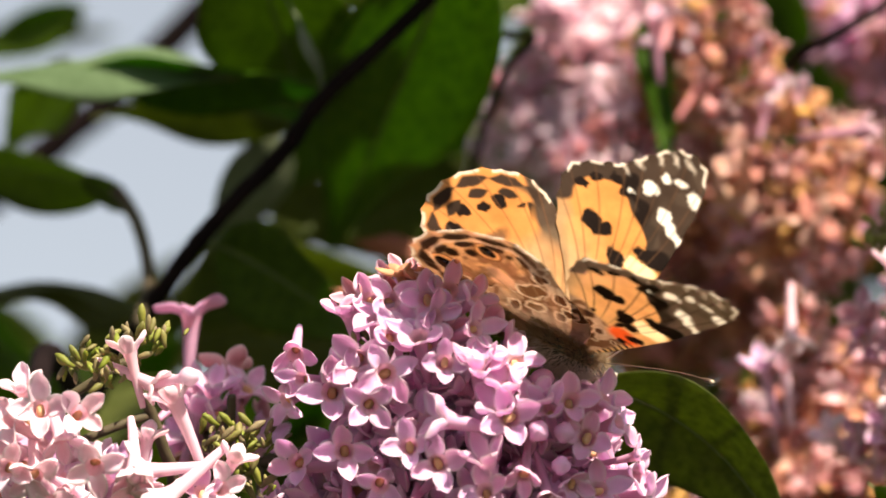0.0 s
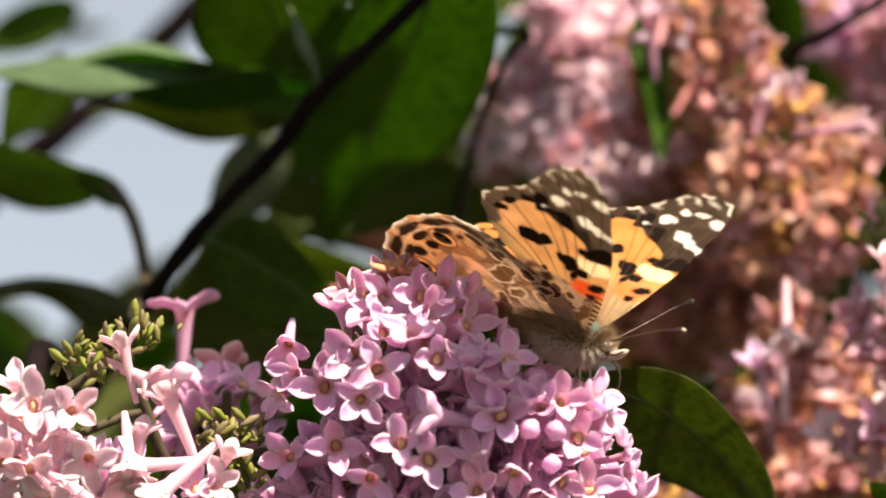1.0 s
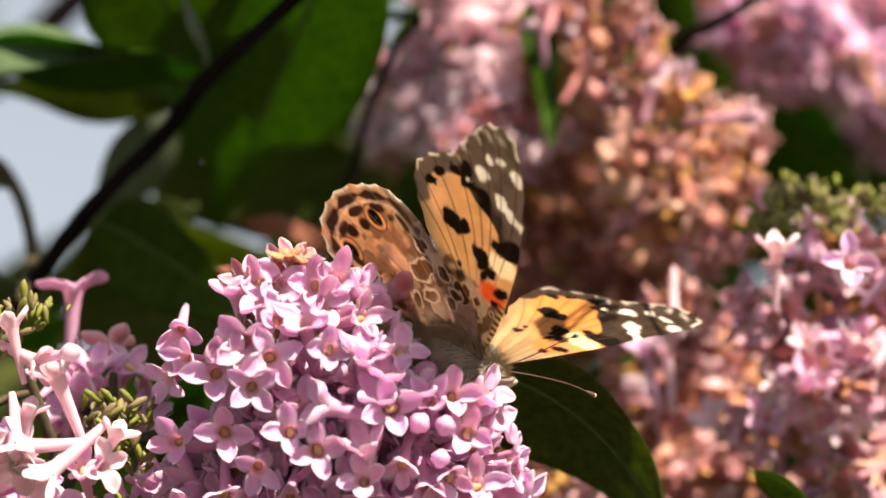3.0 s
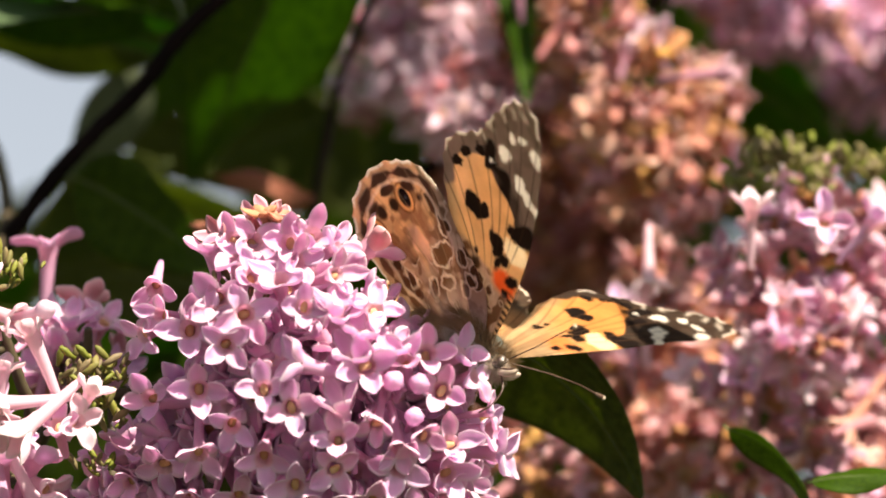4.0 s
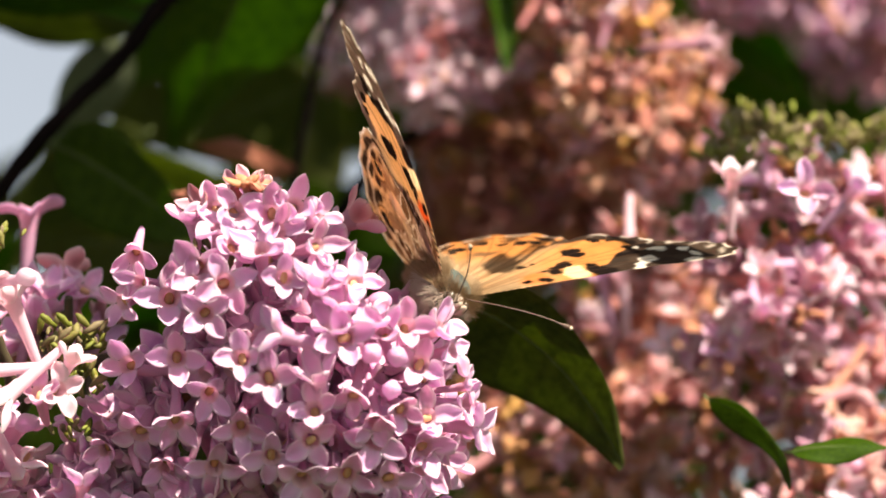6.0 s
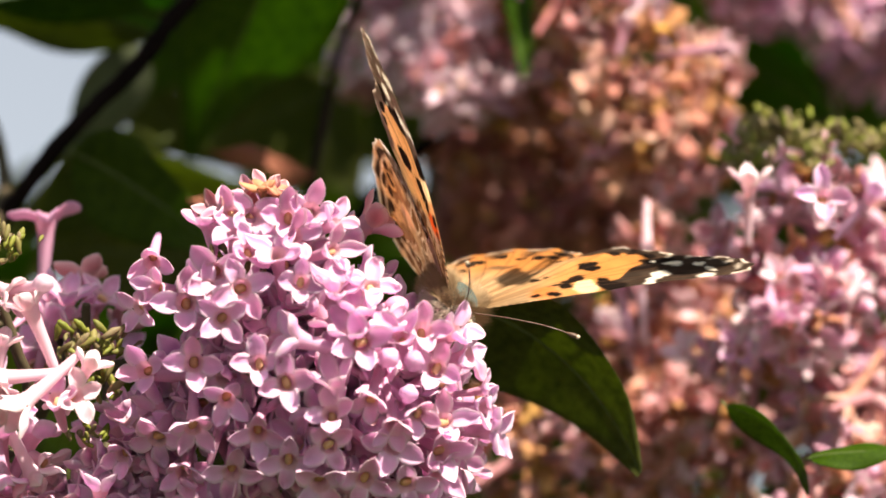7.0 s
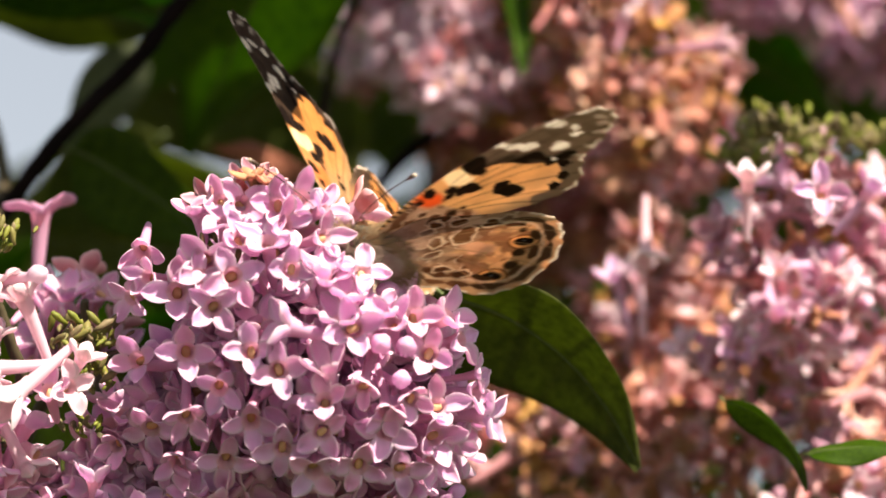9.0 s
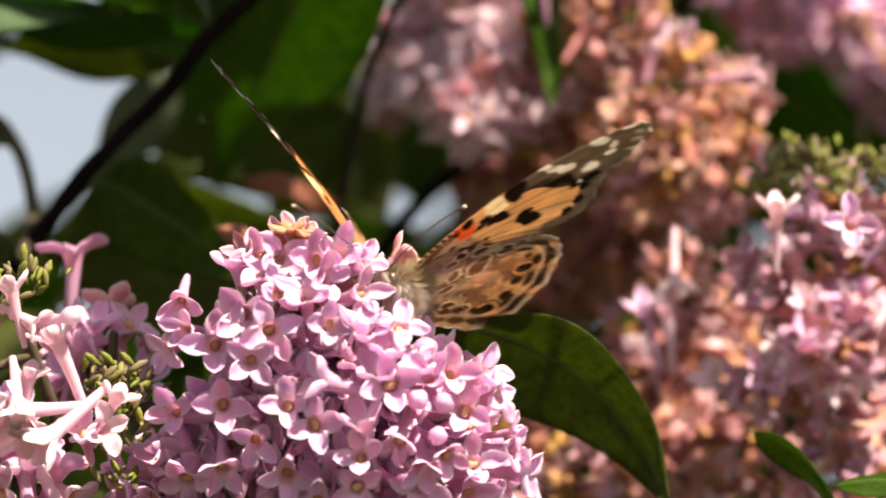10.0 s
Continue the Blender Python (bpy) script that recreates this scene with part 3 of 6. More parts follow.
leaf((830, 320, 72), (590, 425, 70), (0.1, 0.9, 0.4), 14, LEAVES[2])
leaf((760, 290, 84), (890, 500, 84), (0.1, 0.9, 0.4), 16, LEAVES[2])
leaf((650, 180, 70), (495, 340, 78), (0.1, 0.9, 0.4), 9, LEAVES[2])
leaf((470, 320, 80), (690, 460, 80), (0.1, 0.7, 0.6), 12, LEAVES[2])
leaf((600, 190, 74), (390, 200, 76), (0, 1, 0.25), 6.5, LEAVES[0])
leaf((520, 380, 86), (710, 440, 86), (0, 1, 0.25), 7, LEAVES[0])
leaf((840, 300, 98), (1010, 420, 98), (0, 0.9, 0.4), 13, LEAVES[2])
leaf((930, 330, 100), (960, 480, 102), (0, 0.9, 0.4), 12, LEAVES[2])
leaf((860, 200, 100), (760, 330, 104), (0, 0.9, 0.4), 12, LEAVES[2])
leaf((600, 20, 100), (760, -120, 90), (0, 1, 0.3), 14, LEAVES[2])
for base, tip, w in (((800, 470, 58), (630, 425, 54), 4), ((690, 560, 42), (585, 512, 40), 4)):
    leaf(base, tip, (0.1, -0.8, 0.5), w, DRY_LEAF, "shrivelled brown leaf")

# leaves added overhead, out of view, to shade the branch, leaves and blossoms below
def sunward(u, v, d, rise):
    """The place from which a thing throws its shadow on u, v, d, higher up by rise."""
    k = rise / sun_way.dot(ABOVE)
    d = (d if d < 30 else 30 + (d - 30) * DEEP) + k * sun_way.dot(AHEAD) / 15.68
    return u + k * sun_way.dot(RIGHT), v - rise, d if d < 30 else 30 + (d - 30) / DEEP


shade_rng = random.Random(8)
for i in range(87):
    low = 56 < i < 75
    if low:
        u, v, d = sunward(shade_rng.uniform(1130, 1330), shade_rng.uniform(690, 900), 17, 1450) if i < 60 else sunward(shade_rng.uniform(1120, 1470), shade_rng.uniform(740, 1040), 44, 1500)
    elif i > 81:
        u, v, d = sunward(shade_rng.uniform(340, 440), shade_rng.uniform(690, 790), 25, 1500)
    elif i > 74:
        u, v, d = sunward(shade_rng.uniform(1620, 1720), shade_rng.uniform(240, 320), 64, 1000)
    else:
        over = shade_rng.uniform(60, 740)
        u, v, d = sunward(over, shade_rng.uniform(-80, 330), shade_rng.uniform(24, 95), shade_rng.uniform(700, 1000))
    ang = shade_rng.uniform(0, 6.28)
    ln = shade_rng.uniform(200, 330) * (0.6 if low else 1)
    if i < 57 and over < 520:
        continue
    leaf((u, v, d), (u + math.cos(ang) * ln, v + shade_rng.uniform(-60, 60), d + (math.sin(ang) * ln / 15.68 / (DEEP if d > 30 else 1) if not low else 0)), (shade_rng.gauss(0, 0.3), shade_rng.gauss(-0.2, 0.3) if not low else 0.0, 1.0), shade_rng.uniform(10, 15) * (0.7 if low else 1), shade_rng.choice(LEAVES))
    # an added twig that ties this unseen shading leaf to the bush
    near = min(((930, -860, 4), (1010, -650, 8), (1000, -400, 12), (1900, -760, -4), (1930, -600, 4), (1850, -300, 36)), key=lambda q: (at(*q) - at(u, v, d)).length)
    branch("twig", [at(*near), at((near[0] + u) / 2, (near[1] + v) / 2 - 25, (near[2] + d) / 2), at(u, v, d)], (0.4, 0.3), STALK, 8, 0.1, i)

# the leaf mass behind the blossoms
fill_rng = random.Random(5)
for i in range(300):
    u, v = fill_rng.uniform(560, 2050), fill_rng.uniform(-160, 1180)
    if i % 3 == 0:
        u, v = fill_rng.uniform(-100, 900), fill_rng.uniform(640, 1250)
    if (u < 960 and v < 330 and u > 690) or (u < 620 and v < 600) or (1700 < u < 1860 and 760 < v < 900):
        continue
    d = fill_rng.uniform(75, 170)
    ang = fill_rng.uniform(0, 6.28)
    ln = fill_rng.uniform(230, 380)
    leaf((u, v, d), (u + math.cos(ang) * ln, v + math.sin(ang) * ln, d + fill_rng.uniform(-8, 8)), (fill_rng.gauss(0, 0.4), 0.8, fill_rng.uniform(0.2, 0.9)), fill_rng.uniform(11, 17), fill_rng.choice(LEAVES))

# the lower and hidden body of the bush: stems and one mass of leaves
body_rng = random.Random(61)
for i in range(7):
    a = i * 0.9
    foot = FOOT + Vector((0.05 * math.cos(a), 0.06 + 0.05 * math.sin(a), 0))
    top = Vector((0.02 + 0.30 * math.cos(a), 0.22 + 0.24 * math.sin(a), body_rng.uniform(1.0, 1.22)))
    branch("stem", [foot, foot.lerp(top, 0.4) + Vector((0.02, 0.01, 0.05)), top], (9, 3), BARK_OLD, 24, 0.2, 20 + i)
low_leaf = []
for t, w in ((0, 0.02), (0.2, 0.2), (0.45, 0.27), (0.75, 0.17), (1, 0.01)):
    for s in (-1, 0, 1):
        low_leaf.append(Vector((t, s * w, 0.5 * t * (1 - t) - 0.25 * abs(s) * w)))
low_faces = [(r * 3 + c, r * 3 + c + 3, r * 3 + c + 4, r * 3 + c + 1) for r in range(4) for c in range(2)]
mass = Pile()
for i in range(1500):
    a, rad, z = body_rng.uniform(0, 6.28), math.sqrt(body_rng.random()), body_rng.uniform(0.12, 1.30)
    swell = 0.20 + 0.24 * math.sin(math.pi * min(1, z / 1.5) ** 0.8)
    p = Vector((0.02 + swell * rad * math.cos(a), 0.22 + swell * 0.8 * rad * math.sin(a), z))
    m = facing(p, (0.5 * math.cos(a) + body_rng.gauss(0, 0.4), 0.5 * math.sin(a) + body_rng.gauss(0, 0.4), 1.0), body_rng.uniform(0, 6.28), body_rng.uniform(0.035, 0.06))
    mass.add([BUSH_INV @ (m @ v) for v in low_leaf], low_faces)
part_of("foliage", mass.mesh("foliage", [LEAF]), bush)["kind"] = "stuff"

# ---------------------------------------------------------------- blossoms
MIX_FRESH = [(0, "open", 0.58), (0, "half", 0.28), (0, "bud", 0.14)]
MIX_OLD = [(2, "open", 0.22), (1, "open", 0.04), (2, "half", 0.18), (0, "half", 0.06), (2, "dead", 0.50)]
MIX_MID = [(2, "open", 0.36), (0, "open", 0.2), (1, "half", 0.14), (0, "bud", 0.1), (2, "dead", 0.2)]
KINDS = [FRESH, BLEACHED, AGEING]

def bloom(u, v, d, axis, kind="open", size=1.0, spin=0.0, family=None):
    """A floret set singly: its throat's bearing and depth, the way it faces (right, ahead, above), its first lobe's turn."""
    return u, v, d, axis, kind, size, spin, family


# the florets of the panicle under the butterfly, from its outer end to its foot
MAIN_ROOT = (470, 760, 6)
main_florets = []
main_florets.append(bloom(638, 646, -4.6, (0, -0.95, -0.1), "open", 1.12, 30))
main_florets.append(bloom(686, 672, -7.5, (0.1, -1, 0.05), "open", 1.08, 20))
main_florets.append(bloom(527, 628, 3.1, (-0.05, -0.72, -0.35), "open", 1, 92))
main_florets.append(bloom(535, 672, 0.8, (-0.45, -0.75, 0.05), "open", 0.85, 60))
main_florets.append(bloom(588, 698, -3.5, (0, -0.9, 0.12), "open", 1.1, 85))
main_florets.append(bloom(506, 708, 2.1, (-0.6, -0.6, -0.2), "open", 0.9, 150))
main_florets.append(bloom(652, 727, -7.6, (0, -0.95, -0.1), "open", 0.95, 45))
main_florets.append(bloom(627, 671, -4.9, (0.3, -0.8, 0.25), "open", 0.9, 10))
main_florets.append(bloom(664, 541, -0.4, (-0.25, -0.75, 0.3), "open", 0.95, 95))
main_florets.append(bloom(704, 544, -2.0, (0.2, -0.9, 0.15), "open", 1, 130))
main_florets.append(bloom(676, 574, -2.9, (0.05, -0.45, 0.8), "open", 1.05, 40))
main_florets.append(bloom(702, 604, -5.3, (0.25, -0.8, 0.3), "open", 0.95, 110))
main_florets.append(bloom(807, 533, -3.4, (0.15, -0.85, 0.25), "open", 1.08, 75))
main_florets.append(bloom(767, 546, -3.8, (0, -0.85, 0.15), "open", 1, 92))
main_florets.append(bloom(780, 578, -5.8, (0.45, -0.7, 0.1), "open", 0.95, 20))
main_florets.append(bloom(747, 610, -6.9, (-0.1, -0.6, 0.6), "open", 1, 60))
main_florets.append(bloom(850, 603, -7.5, (0.6, -0.65, 0.2), "open", 0.95, 20))
main_florets.append(bloom(791, 660, -9.6, (0.1, -0.92, 0.1), "open", 1, 85))
main_florets.append(bloom(855, 669, -10.2, (0, -0.6, 0.65), "open", 1.05, 80))
main_florets.append(bloom(917, 667, -8.9, (0.25, -0.6, 0.5), "open", 1, 95))
main_florets.append(bloom(899, 765, -11.8, (0, -0.97, 0.12), "open", 1.1, 22))
main_florets.append(bloom(1008, 742, -8.4, (0.1, -0.85, 0.3), "open", 1.05, 95))
main_florets.append(bloom(968, 752, -10.0, (-0.1, -0.75, 0.5), "open", 0.95, 40))
main_florets.append(bloom(1066, 744, -5.6, (0.6, -0.5, 0.4), "open", 1.05, 5))
main_florets.append(bloom(1033, 810, -7.8, (0, -0.93, 0.15), "open", 1.12, 58))
main_florets.append(bloom(1091, 785, -4.5, (0.8, -0.45, 0.25), "open", 0.9, 40))
main_florets.append(bloom(847, 892, -12.0, (-0.1, -0.8, 0.3), "open", 1, 100))
main_florets.append(bloom(767, 838, -11.8, (0, -0.97, 0.02), "open", 1.12, 100))
main_florets.append(bloom(718, 804, -10.8, (-0.1, -0.9, 0.2), "open", 1.05, 95))
main_florets.append(bloom(603, 805, -5.8, (0, -0.95, 0), "open", 1.12, 95))
main_florets.append(bloom(516, 818, 0.1, (-0.28, -0.9, 0.1), "open", 1.05, 22))
main_florets.append(bloom(718, 929, -9.7, (0, -0.85, -0.3), "open", 1.05, 90))
main_florets.append(bloom(540, 940, -0.4, (-0.25, -0.75, -0.5), "open", 1.05, 20))
main_florets.append(bloom(603, 920, -4.8, (0, -0.75, -0.55), "open", 1, 60))
main_florets.append(bloom(843, 948, -11.0, (-0.05, -0.85, -0.25), "open", 1, 40))
main_florets.append(bloom(958, 947, -9.3, (0, -0.85, -0.2), "open", 1.05, 60))
main_florets.append(bloom(1049, 902, -6.3, (0.2, -0.75, 0.3), "open", 1.05, 15))
main_florets.append(bloom(1136, 921, -0.6, (0.93, -0.3, 0), "open", 1.05, 45))
main_florets.append(bloom(1119, 847, -2.6, (0.85, -0.35, 0.2), "open", 0.62, 30))
main_florets.append(bloom(1117, 880, -2.5, (0.7, -0.55, 0), "open", 0.8, 60))
main_florets.append(bloom(1043, 958, -5.6, (0.35, -0.8, -0.2), "open", 1, 20))
main_florets.append(bloom(1040, 996, -4.8, (0.5, -0.7, -0.35), "open", 1, 45))
main_florets.append(bloom(908, 1009, -8.9, (0, -0.85, -0.4), "open", 1, 70))
main_florets.append(bloom(828, 1018, -9.2, (0, -0.8, -0.45), "open", 1, 30))
main_florets.append(bloom(498, 1001, 4.3, (-0.3, -0.8, -0.3), "open", 1, 50))
main_florets.append(bloom(588, 1000, -2.2, (-0.1, -0.8, -0.45), "open", 1, 20))
main_florets.append(bloom(773, 978, -9.8, (0, -0.85, -0.35), "open", 1, 80))
main_florets.append(bloom(983, 1016, -6.7, (0.2, -0.8, -0.4), "open", 1, 10))
main_florets.append(bloom(662, 869, -8.5, (0, -0.85, -0.2), "open", 1, 60))
main_florets.append(bloom(673, 999, -6.5, (0, -0.8, -0.4), "open", 1, 75))
main_florets.append(bloom(626, 561, 0.1, (-0.2, -0.3, 0.9), "half", .95, 0))
main_florets.append(bloom(784, 760, -11.9, (-0.95, -0.2, 0.28), "half", 1.2, 0))
main_florets.append(bloom(894, 709, -10.4, (0.1, -0.5, 0.85), "half", 1.05, 30))
main_florets.append(bloom(847, 670, -9.4, (0, -0.5, 0.85), "half", 1.0, 0))
main_florets.append(bloom(854, 837, -12.4, (-0.2, -0.45, 0.8), "half", 1.1, 20))
main_florets.append(bloom(948, 793, -10.9, (0, -1, 0.12), "bud", 1.12, 0))
main_florets.append(bloom(992, 798, -9.5, (0.12, -1, 0.1), "bud", 1.08, 20))
main_florets.append(bloom(983, 858, -9.7, (0.1, -0.9, 0.25), "bud", 1.0, 40))
main_florets.append(bloom(917, 869, -11.4, (-0.15, -0.75, -0.5), "half", .9, 0))
main_florets.append(bloom(957, 912, -9.9, (0.05, -0.7, -0.55), "half", .95, 30))
main_florets.append(bloom(1002, 891, -8.6, (0.3, -0.7, -0.3), "half", .95, 60))
main_florets.append(bloom(946, 739, -9.8, (0, -0.55, 0.8), "half", 1.0, 45))
main_florets.append(bloom(878, 749, -11.4, (-0.05, -0.6, 0.75), "half", 1.05, 40))
main_florets.append(bloom(871, 593, 1.1, (0.85, 0.05, 0.45), "half", 1.1, 0))
main_florets.append(bloom(905, 647, -0.8, (0.8, -0.2, 0.4), "half", 1.1, 0))
main_florets.append(bloom(849, 553, -4.7, (0.5, -0.5, 0.4), "half", .9, 0))
main_florets.append(bloom(726, 499, 0.4, (0, -0.5, 0.85), "open", 0.78, 40, ROSY))
main_florets.append(bloom(696, 501, 1.2, (-0.5, -0.4, 0.7), "half", 0.66, 0, ROSY))
main_florets.append(bloom(751, 504, -0.6, (0.5, -0.4, 0.7), "half", 0.66, 0, ROSY))
main_florets.append(bloom(639, 537, 1.0, (-0.5, -0.6, 0.5), "open", 0.70, 90, ROSY))
main_florets.append(bloom(719, 494, -2.0, (-0.2, -0.4, 0.9), "dead", 0.9, 20, AGEING))
main_florets.append(bloom(744, 500, -2.0, (0.4, -0.5, 0.8), "dead", 0.8, 60, AGEING))
main_florets.append(bloom(911, 554, 4.0, (0.85, 0.1, 0.52), "half", 1.3, 0, ROSY))
main_florets.append(bloom(877, 588, 5.0, (0.75, 0.0, 0.65), "bud", 1.2, 0, ROSY))
main_panicle = panicle(
    "dense fresh pink-lilac panicle under the butterfly", MAIN_ROOT,
    [(740, 615, 14, 85), (665, 690, 10, 62), (620, 870, 8, 92), (735, 790, 4, 115), (880, 760, 4, 108), (1000, 815, 7, 100), (860, 930, 2, 125),
     (1010, 930, 8, 105), (680, 1010, 4, 130), (450, 1085, 8, 110), (930, 1070, 4, 130), (540, 1120, 6, 130), (490, 975, 8, 85)],
    KINDS, MIX_FRESH, 21, spacing=52.0, split=True, inner=15, rise=0.25, small=0.90, near=2.9, singles=main_florets,
    stem=[(1040, 900, 8), (880, 840, 11), (720, 800, 14), (600, 800, 18), (480, 810, 21), (340, 860, 24), (210, 980, 28), (90, 1150, 36)], stem_r=0.8,
    buds=[(640, 615, 0, 4), (690, 640, -3, 4), (470, 790, 4, 6), (425, 800, 3, 8), (432, 870, 2, 9), (415, 935, 4, 9)])

PALE_ROOT = (200, 860, 4)
pale_florets = []
pale_florets.append(bloom(72, 728, -6, (0.0, -0.93, 0.2), "open", 1.12, 95))
pale_florets.append(bloom(142, 734, -6, (0.2, -0.9, 0.15), "open", 1.1, 50))
pale_florets.append(bloom(170, 828, -8, (0, -0.85, -0.3), "open", 1.12, 20))
pale_florets.append(bloom(62, 845, -7, (0, -0.75, -0.5), "open", 1.1, 40))
pale_florets.append(bloom(15, 832, -7, (-0.1, -0.85, 0.0), "open", 1.05, 70))
pale_florets.append(bloom(18, 748, -5, (-0.5, -0.6, 0.3), "open", 1.05, 15))
pale_florets.append(bloom(40, 690, -2, (-0.3, -0.4, 0.8), "half", 1.0, 0))
pale_florets.append(bloom(240, 838, -6, (0, -0.5, -0.7), "open", 1.05, 45))
pale_florets.append(bloom(245, 870, -5, (0.2, -0.8, -0.3), "open", 0.95, 10))
pale_florets.append(bloom(256, 834, -4, (-0.97, -0.2, -0.05), "half", 1.15, 0))
pale_florets.append(bloom(300, 880, -6, (-0.72, -0.35, -0.6), "half", 1.2, 0))
pale_florets.append(bloom(308, 706, -2, (-0.42, -0.2, 0.9), "half", 1.15, 0))
pale_florets.append(bloom(229, 622, 0, (-0.25, 0.0, 1.0), "half", 0.9, 0))
pale_florets.append(bloom(275, 684, -1, (0.75, -0.5, -0.35), "half", 1.0, 0))
pale_florets.append(bloom(327, 668, -3, (0.75, -0.6, 0.2), "bud", 0.95, 0))
pale_florets.append(bloom(416, 812, -3, (0.45, -0.2, 0.9), "half", 0.85, 0))
pale_florets.append(bloom(262, 775, -2, (0.1, -0.2, 1.0), "half", 0.85, 0))
pale_florets.append(bloom(395, 865, -4, (0.5, -0.7, 0.1), "open", 0.9, 30))
pale_florets.append(bloom(360, 870, -4, (-0.1, -0.7, 0.6), "open", 1.0, 90, FRESH))
pale_florets.append(bloom(338, 552, 33, (0.0, 0.0, 1.0), "open", 1.2, 0, FLAT))
pale_florets.append(bloom(110, 780, -3, (0.3, -0.5, -0.8), "half", 1.0, 0))
pale_florets.append(bloom(90, 895, -6, (-0.2, -0.85, -0.2), "open", 1.05, 20))
pale_panicle = panicle(
    "pale lilac panicle with long bleached tubes and green buds", PALE_ROOT, [(60, 830, 8, 80), (190, 900, 9, 75), (50, 970, 6, 120), (240, 1010, 8, 105), (-90, 860, 8, 120)],
    [BLEACHED, FRESH, AGEING], [(1, "open", 0.42), (0, "open", 0.32), (0, "half", 0.18), (2, "dead", 0.08)], 31, split=True, near=3.6, singles=pale_florets,
    stem=[(215, 640, 8), (255, 700, 11), (290, 790, 13), (310, 860, 15), (290, 1000, 18), (200, 1180, 30)], stem_r=0.75,
    buds=[(150, 655, 2, 16), (185, 665, 0, 10), (270, 605, 4, 18), (208, 622, 4, 9), (385, 785, 2, 14), (445, 778, 2, 12), (440, 840, 2, 8)])
panicle("small mauve lilac sprig in half shade", (410, 760, 14), [(398, 715, 25, 60), (430, 770, 25, 50), (365, 765, 25, 52)], KINDS, [(0, "open", 0.6), (0, "half", 0.15), (2, "open", 0.25)], 33, stem=[(410, 700, 16), (400, 780, 18), (330, 900, 22), (250, 1100, 32)], stem_r=0.8)

panicle("fading lilac panicle with many withered orange florets", (1340, 300, 46),
        [(1240, 40, 46, 95), (1200, 150, 48, 80), (1300, 150, 44, 105), (1390, 250, 42, 100), (1300, 270, 46, 95), (1460, 360, 44, 90), (1370, 380, 42, 100), (1490, 280, 46, 70), (1420, 450, 44, 85), (1500, 410, 42, 72), (1350, 330, 40, 80)],
        [ROSY, BLEACHED, AGEING], MIX_OLD, 41, small=0.78, spacing=40.0, back=14, stem=[(1230, 0, 48), (1300, 150, 50), (1380, 300, 50), (1420, 460, 54), (1380, 700, 60), (1250, 1100, 66)], singles=[bloom(1520, 234, 36, (0.98, -0.2, 0.05), "half"), bloom(1160, 40, 40, (0, -0.3, 1), "half")])
panicle("withered brown lilac panicle in shade", (1200, 500, 58), [(1150, 470, 56, 95), (1250, 470, 54, 95), (1090, 420, 60, 80), (1330, 530, 52, 85), (1210, 560, 56, 90), (1100, 560, 60, 80), (1180, 330, 54, 85), (1110, 310, 56, 70), (1260, 360, 52, 80)],
        [BROWN, AGEING, AGEING], [(0, "open", 0.34), (0, "half", 0.3), (1, "dead", 0.2), (2, "half", 0.16)], 42, small=0.78, spacing=40.0, back=12, stem=[(1130, 420, 62), (1210, 520, 62), (1230, 650, 64), (1200, 1100, 70)])
panicle("faded red-brown lilac panicle behind the others", (1200, 430, 84), [(1150, 470, 84, 100), (1250, 420, 84, 105), (1090, 400, 86, 90), (1330, 500, 82, 95), (1200, 560, 84, 95), (1180, 300, 84, 100), (1290, 300, 84, 95), (1380, 420, 84, 90), (1100, 520, 86, 90)],
        [BROWN, AGEING, ROSY], [(0, "open", 0.45), (0, "half", 0.2), (1, "open", 0.2), (1, "dead", 0.15)], 52, small=0.8, spacing=42.0, stem=[(1130, 380, 90), (1210, 500, 90), (1220, 700, 92), (1180, 1100, 96)])
panicle("pink lilac panicle hanging among the leaves", (1030, 130, 50), [(1010, 40, 52, 75), (1060, 120, 50, 80), (975, 150, 54, 70), (1070, 220, 48, 78), (965, 245, 52, 65), (1040, -50, 54, 80), (1120, 190, 50, 70), (1010, 290, 50, 60), (1130, 60, 52, 75), (1150, -40, 54, 80), (905, 175, 56, 55), (900, 270, 56, 55), (1050, 310, 47, 68), (1130, 290, 47, 62)],
        [ROSY, BLEACHED, AGEING], [(1, "open", 0.3), (1, "half", 0.22), (0, "open", 0.22), (0, "bud", 0.16), (2, "dead", 0.1)], 43, small=0.78, spacing=40.0, back=14, stem=[(1030, -40, 56), (1040, 120, 56), (1030, 280, 58), (1010, 600, 64), (960, 1100, 70)])
panicle("soft pink lilac panicle far back", (1650, 100, 84), [(1520, 40, 60, 85), (1620, 100, 56, 95), (1740, 50, 62, 95), (1840, 130, 60, 95), (1570, 150, 60, 70), (1720, 160, 58, 80), (1660, -40, 62, 95), (1800, 250, 62, 80), (1900, 50, 64, 90)],
        [FRESH, ROSY, AGEING], [(0, "open", 0.32), (1, "open", 0.26), (0, "half", 0.14), (0, "bud", 0.12), (2, "half", 0.08), (2, "dead", 0.08)], 44, small=0.78, spacing=40.0, back=14, stem=[(1640, 0, 66), (1700, 150, 66), (1720, 400, 70), (1650, 1100, 76)])
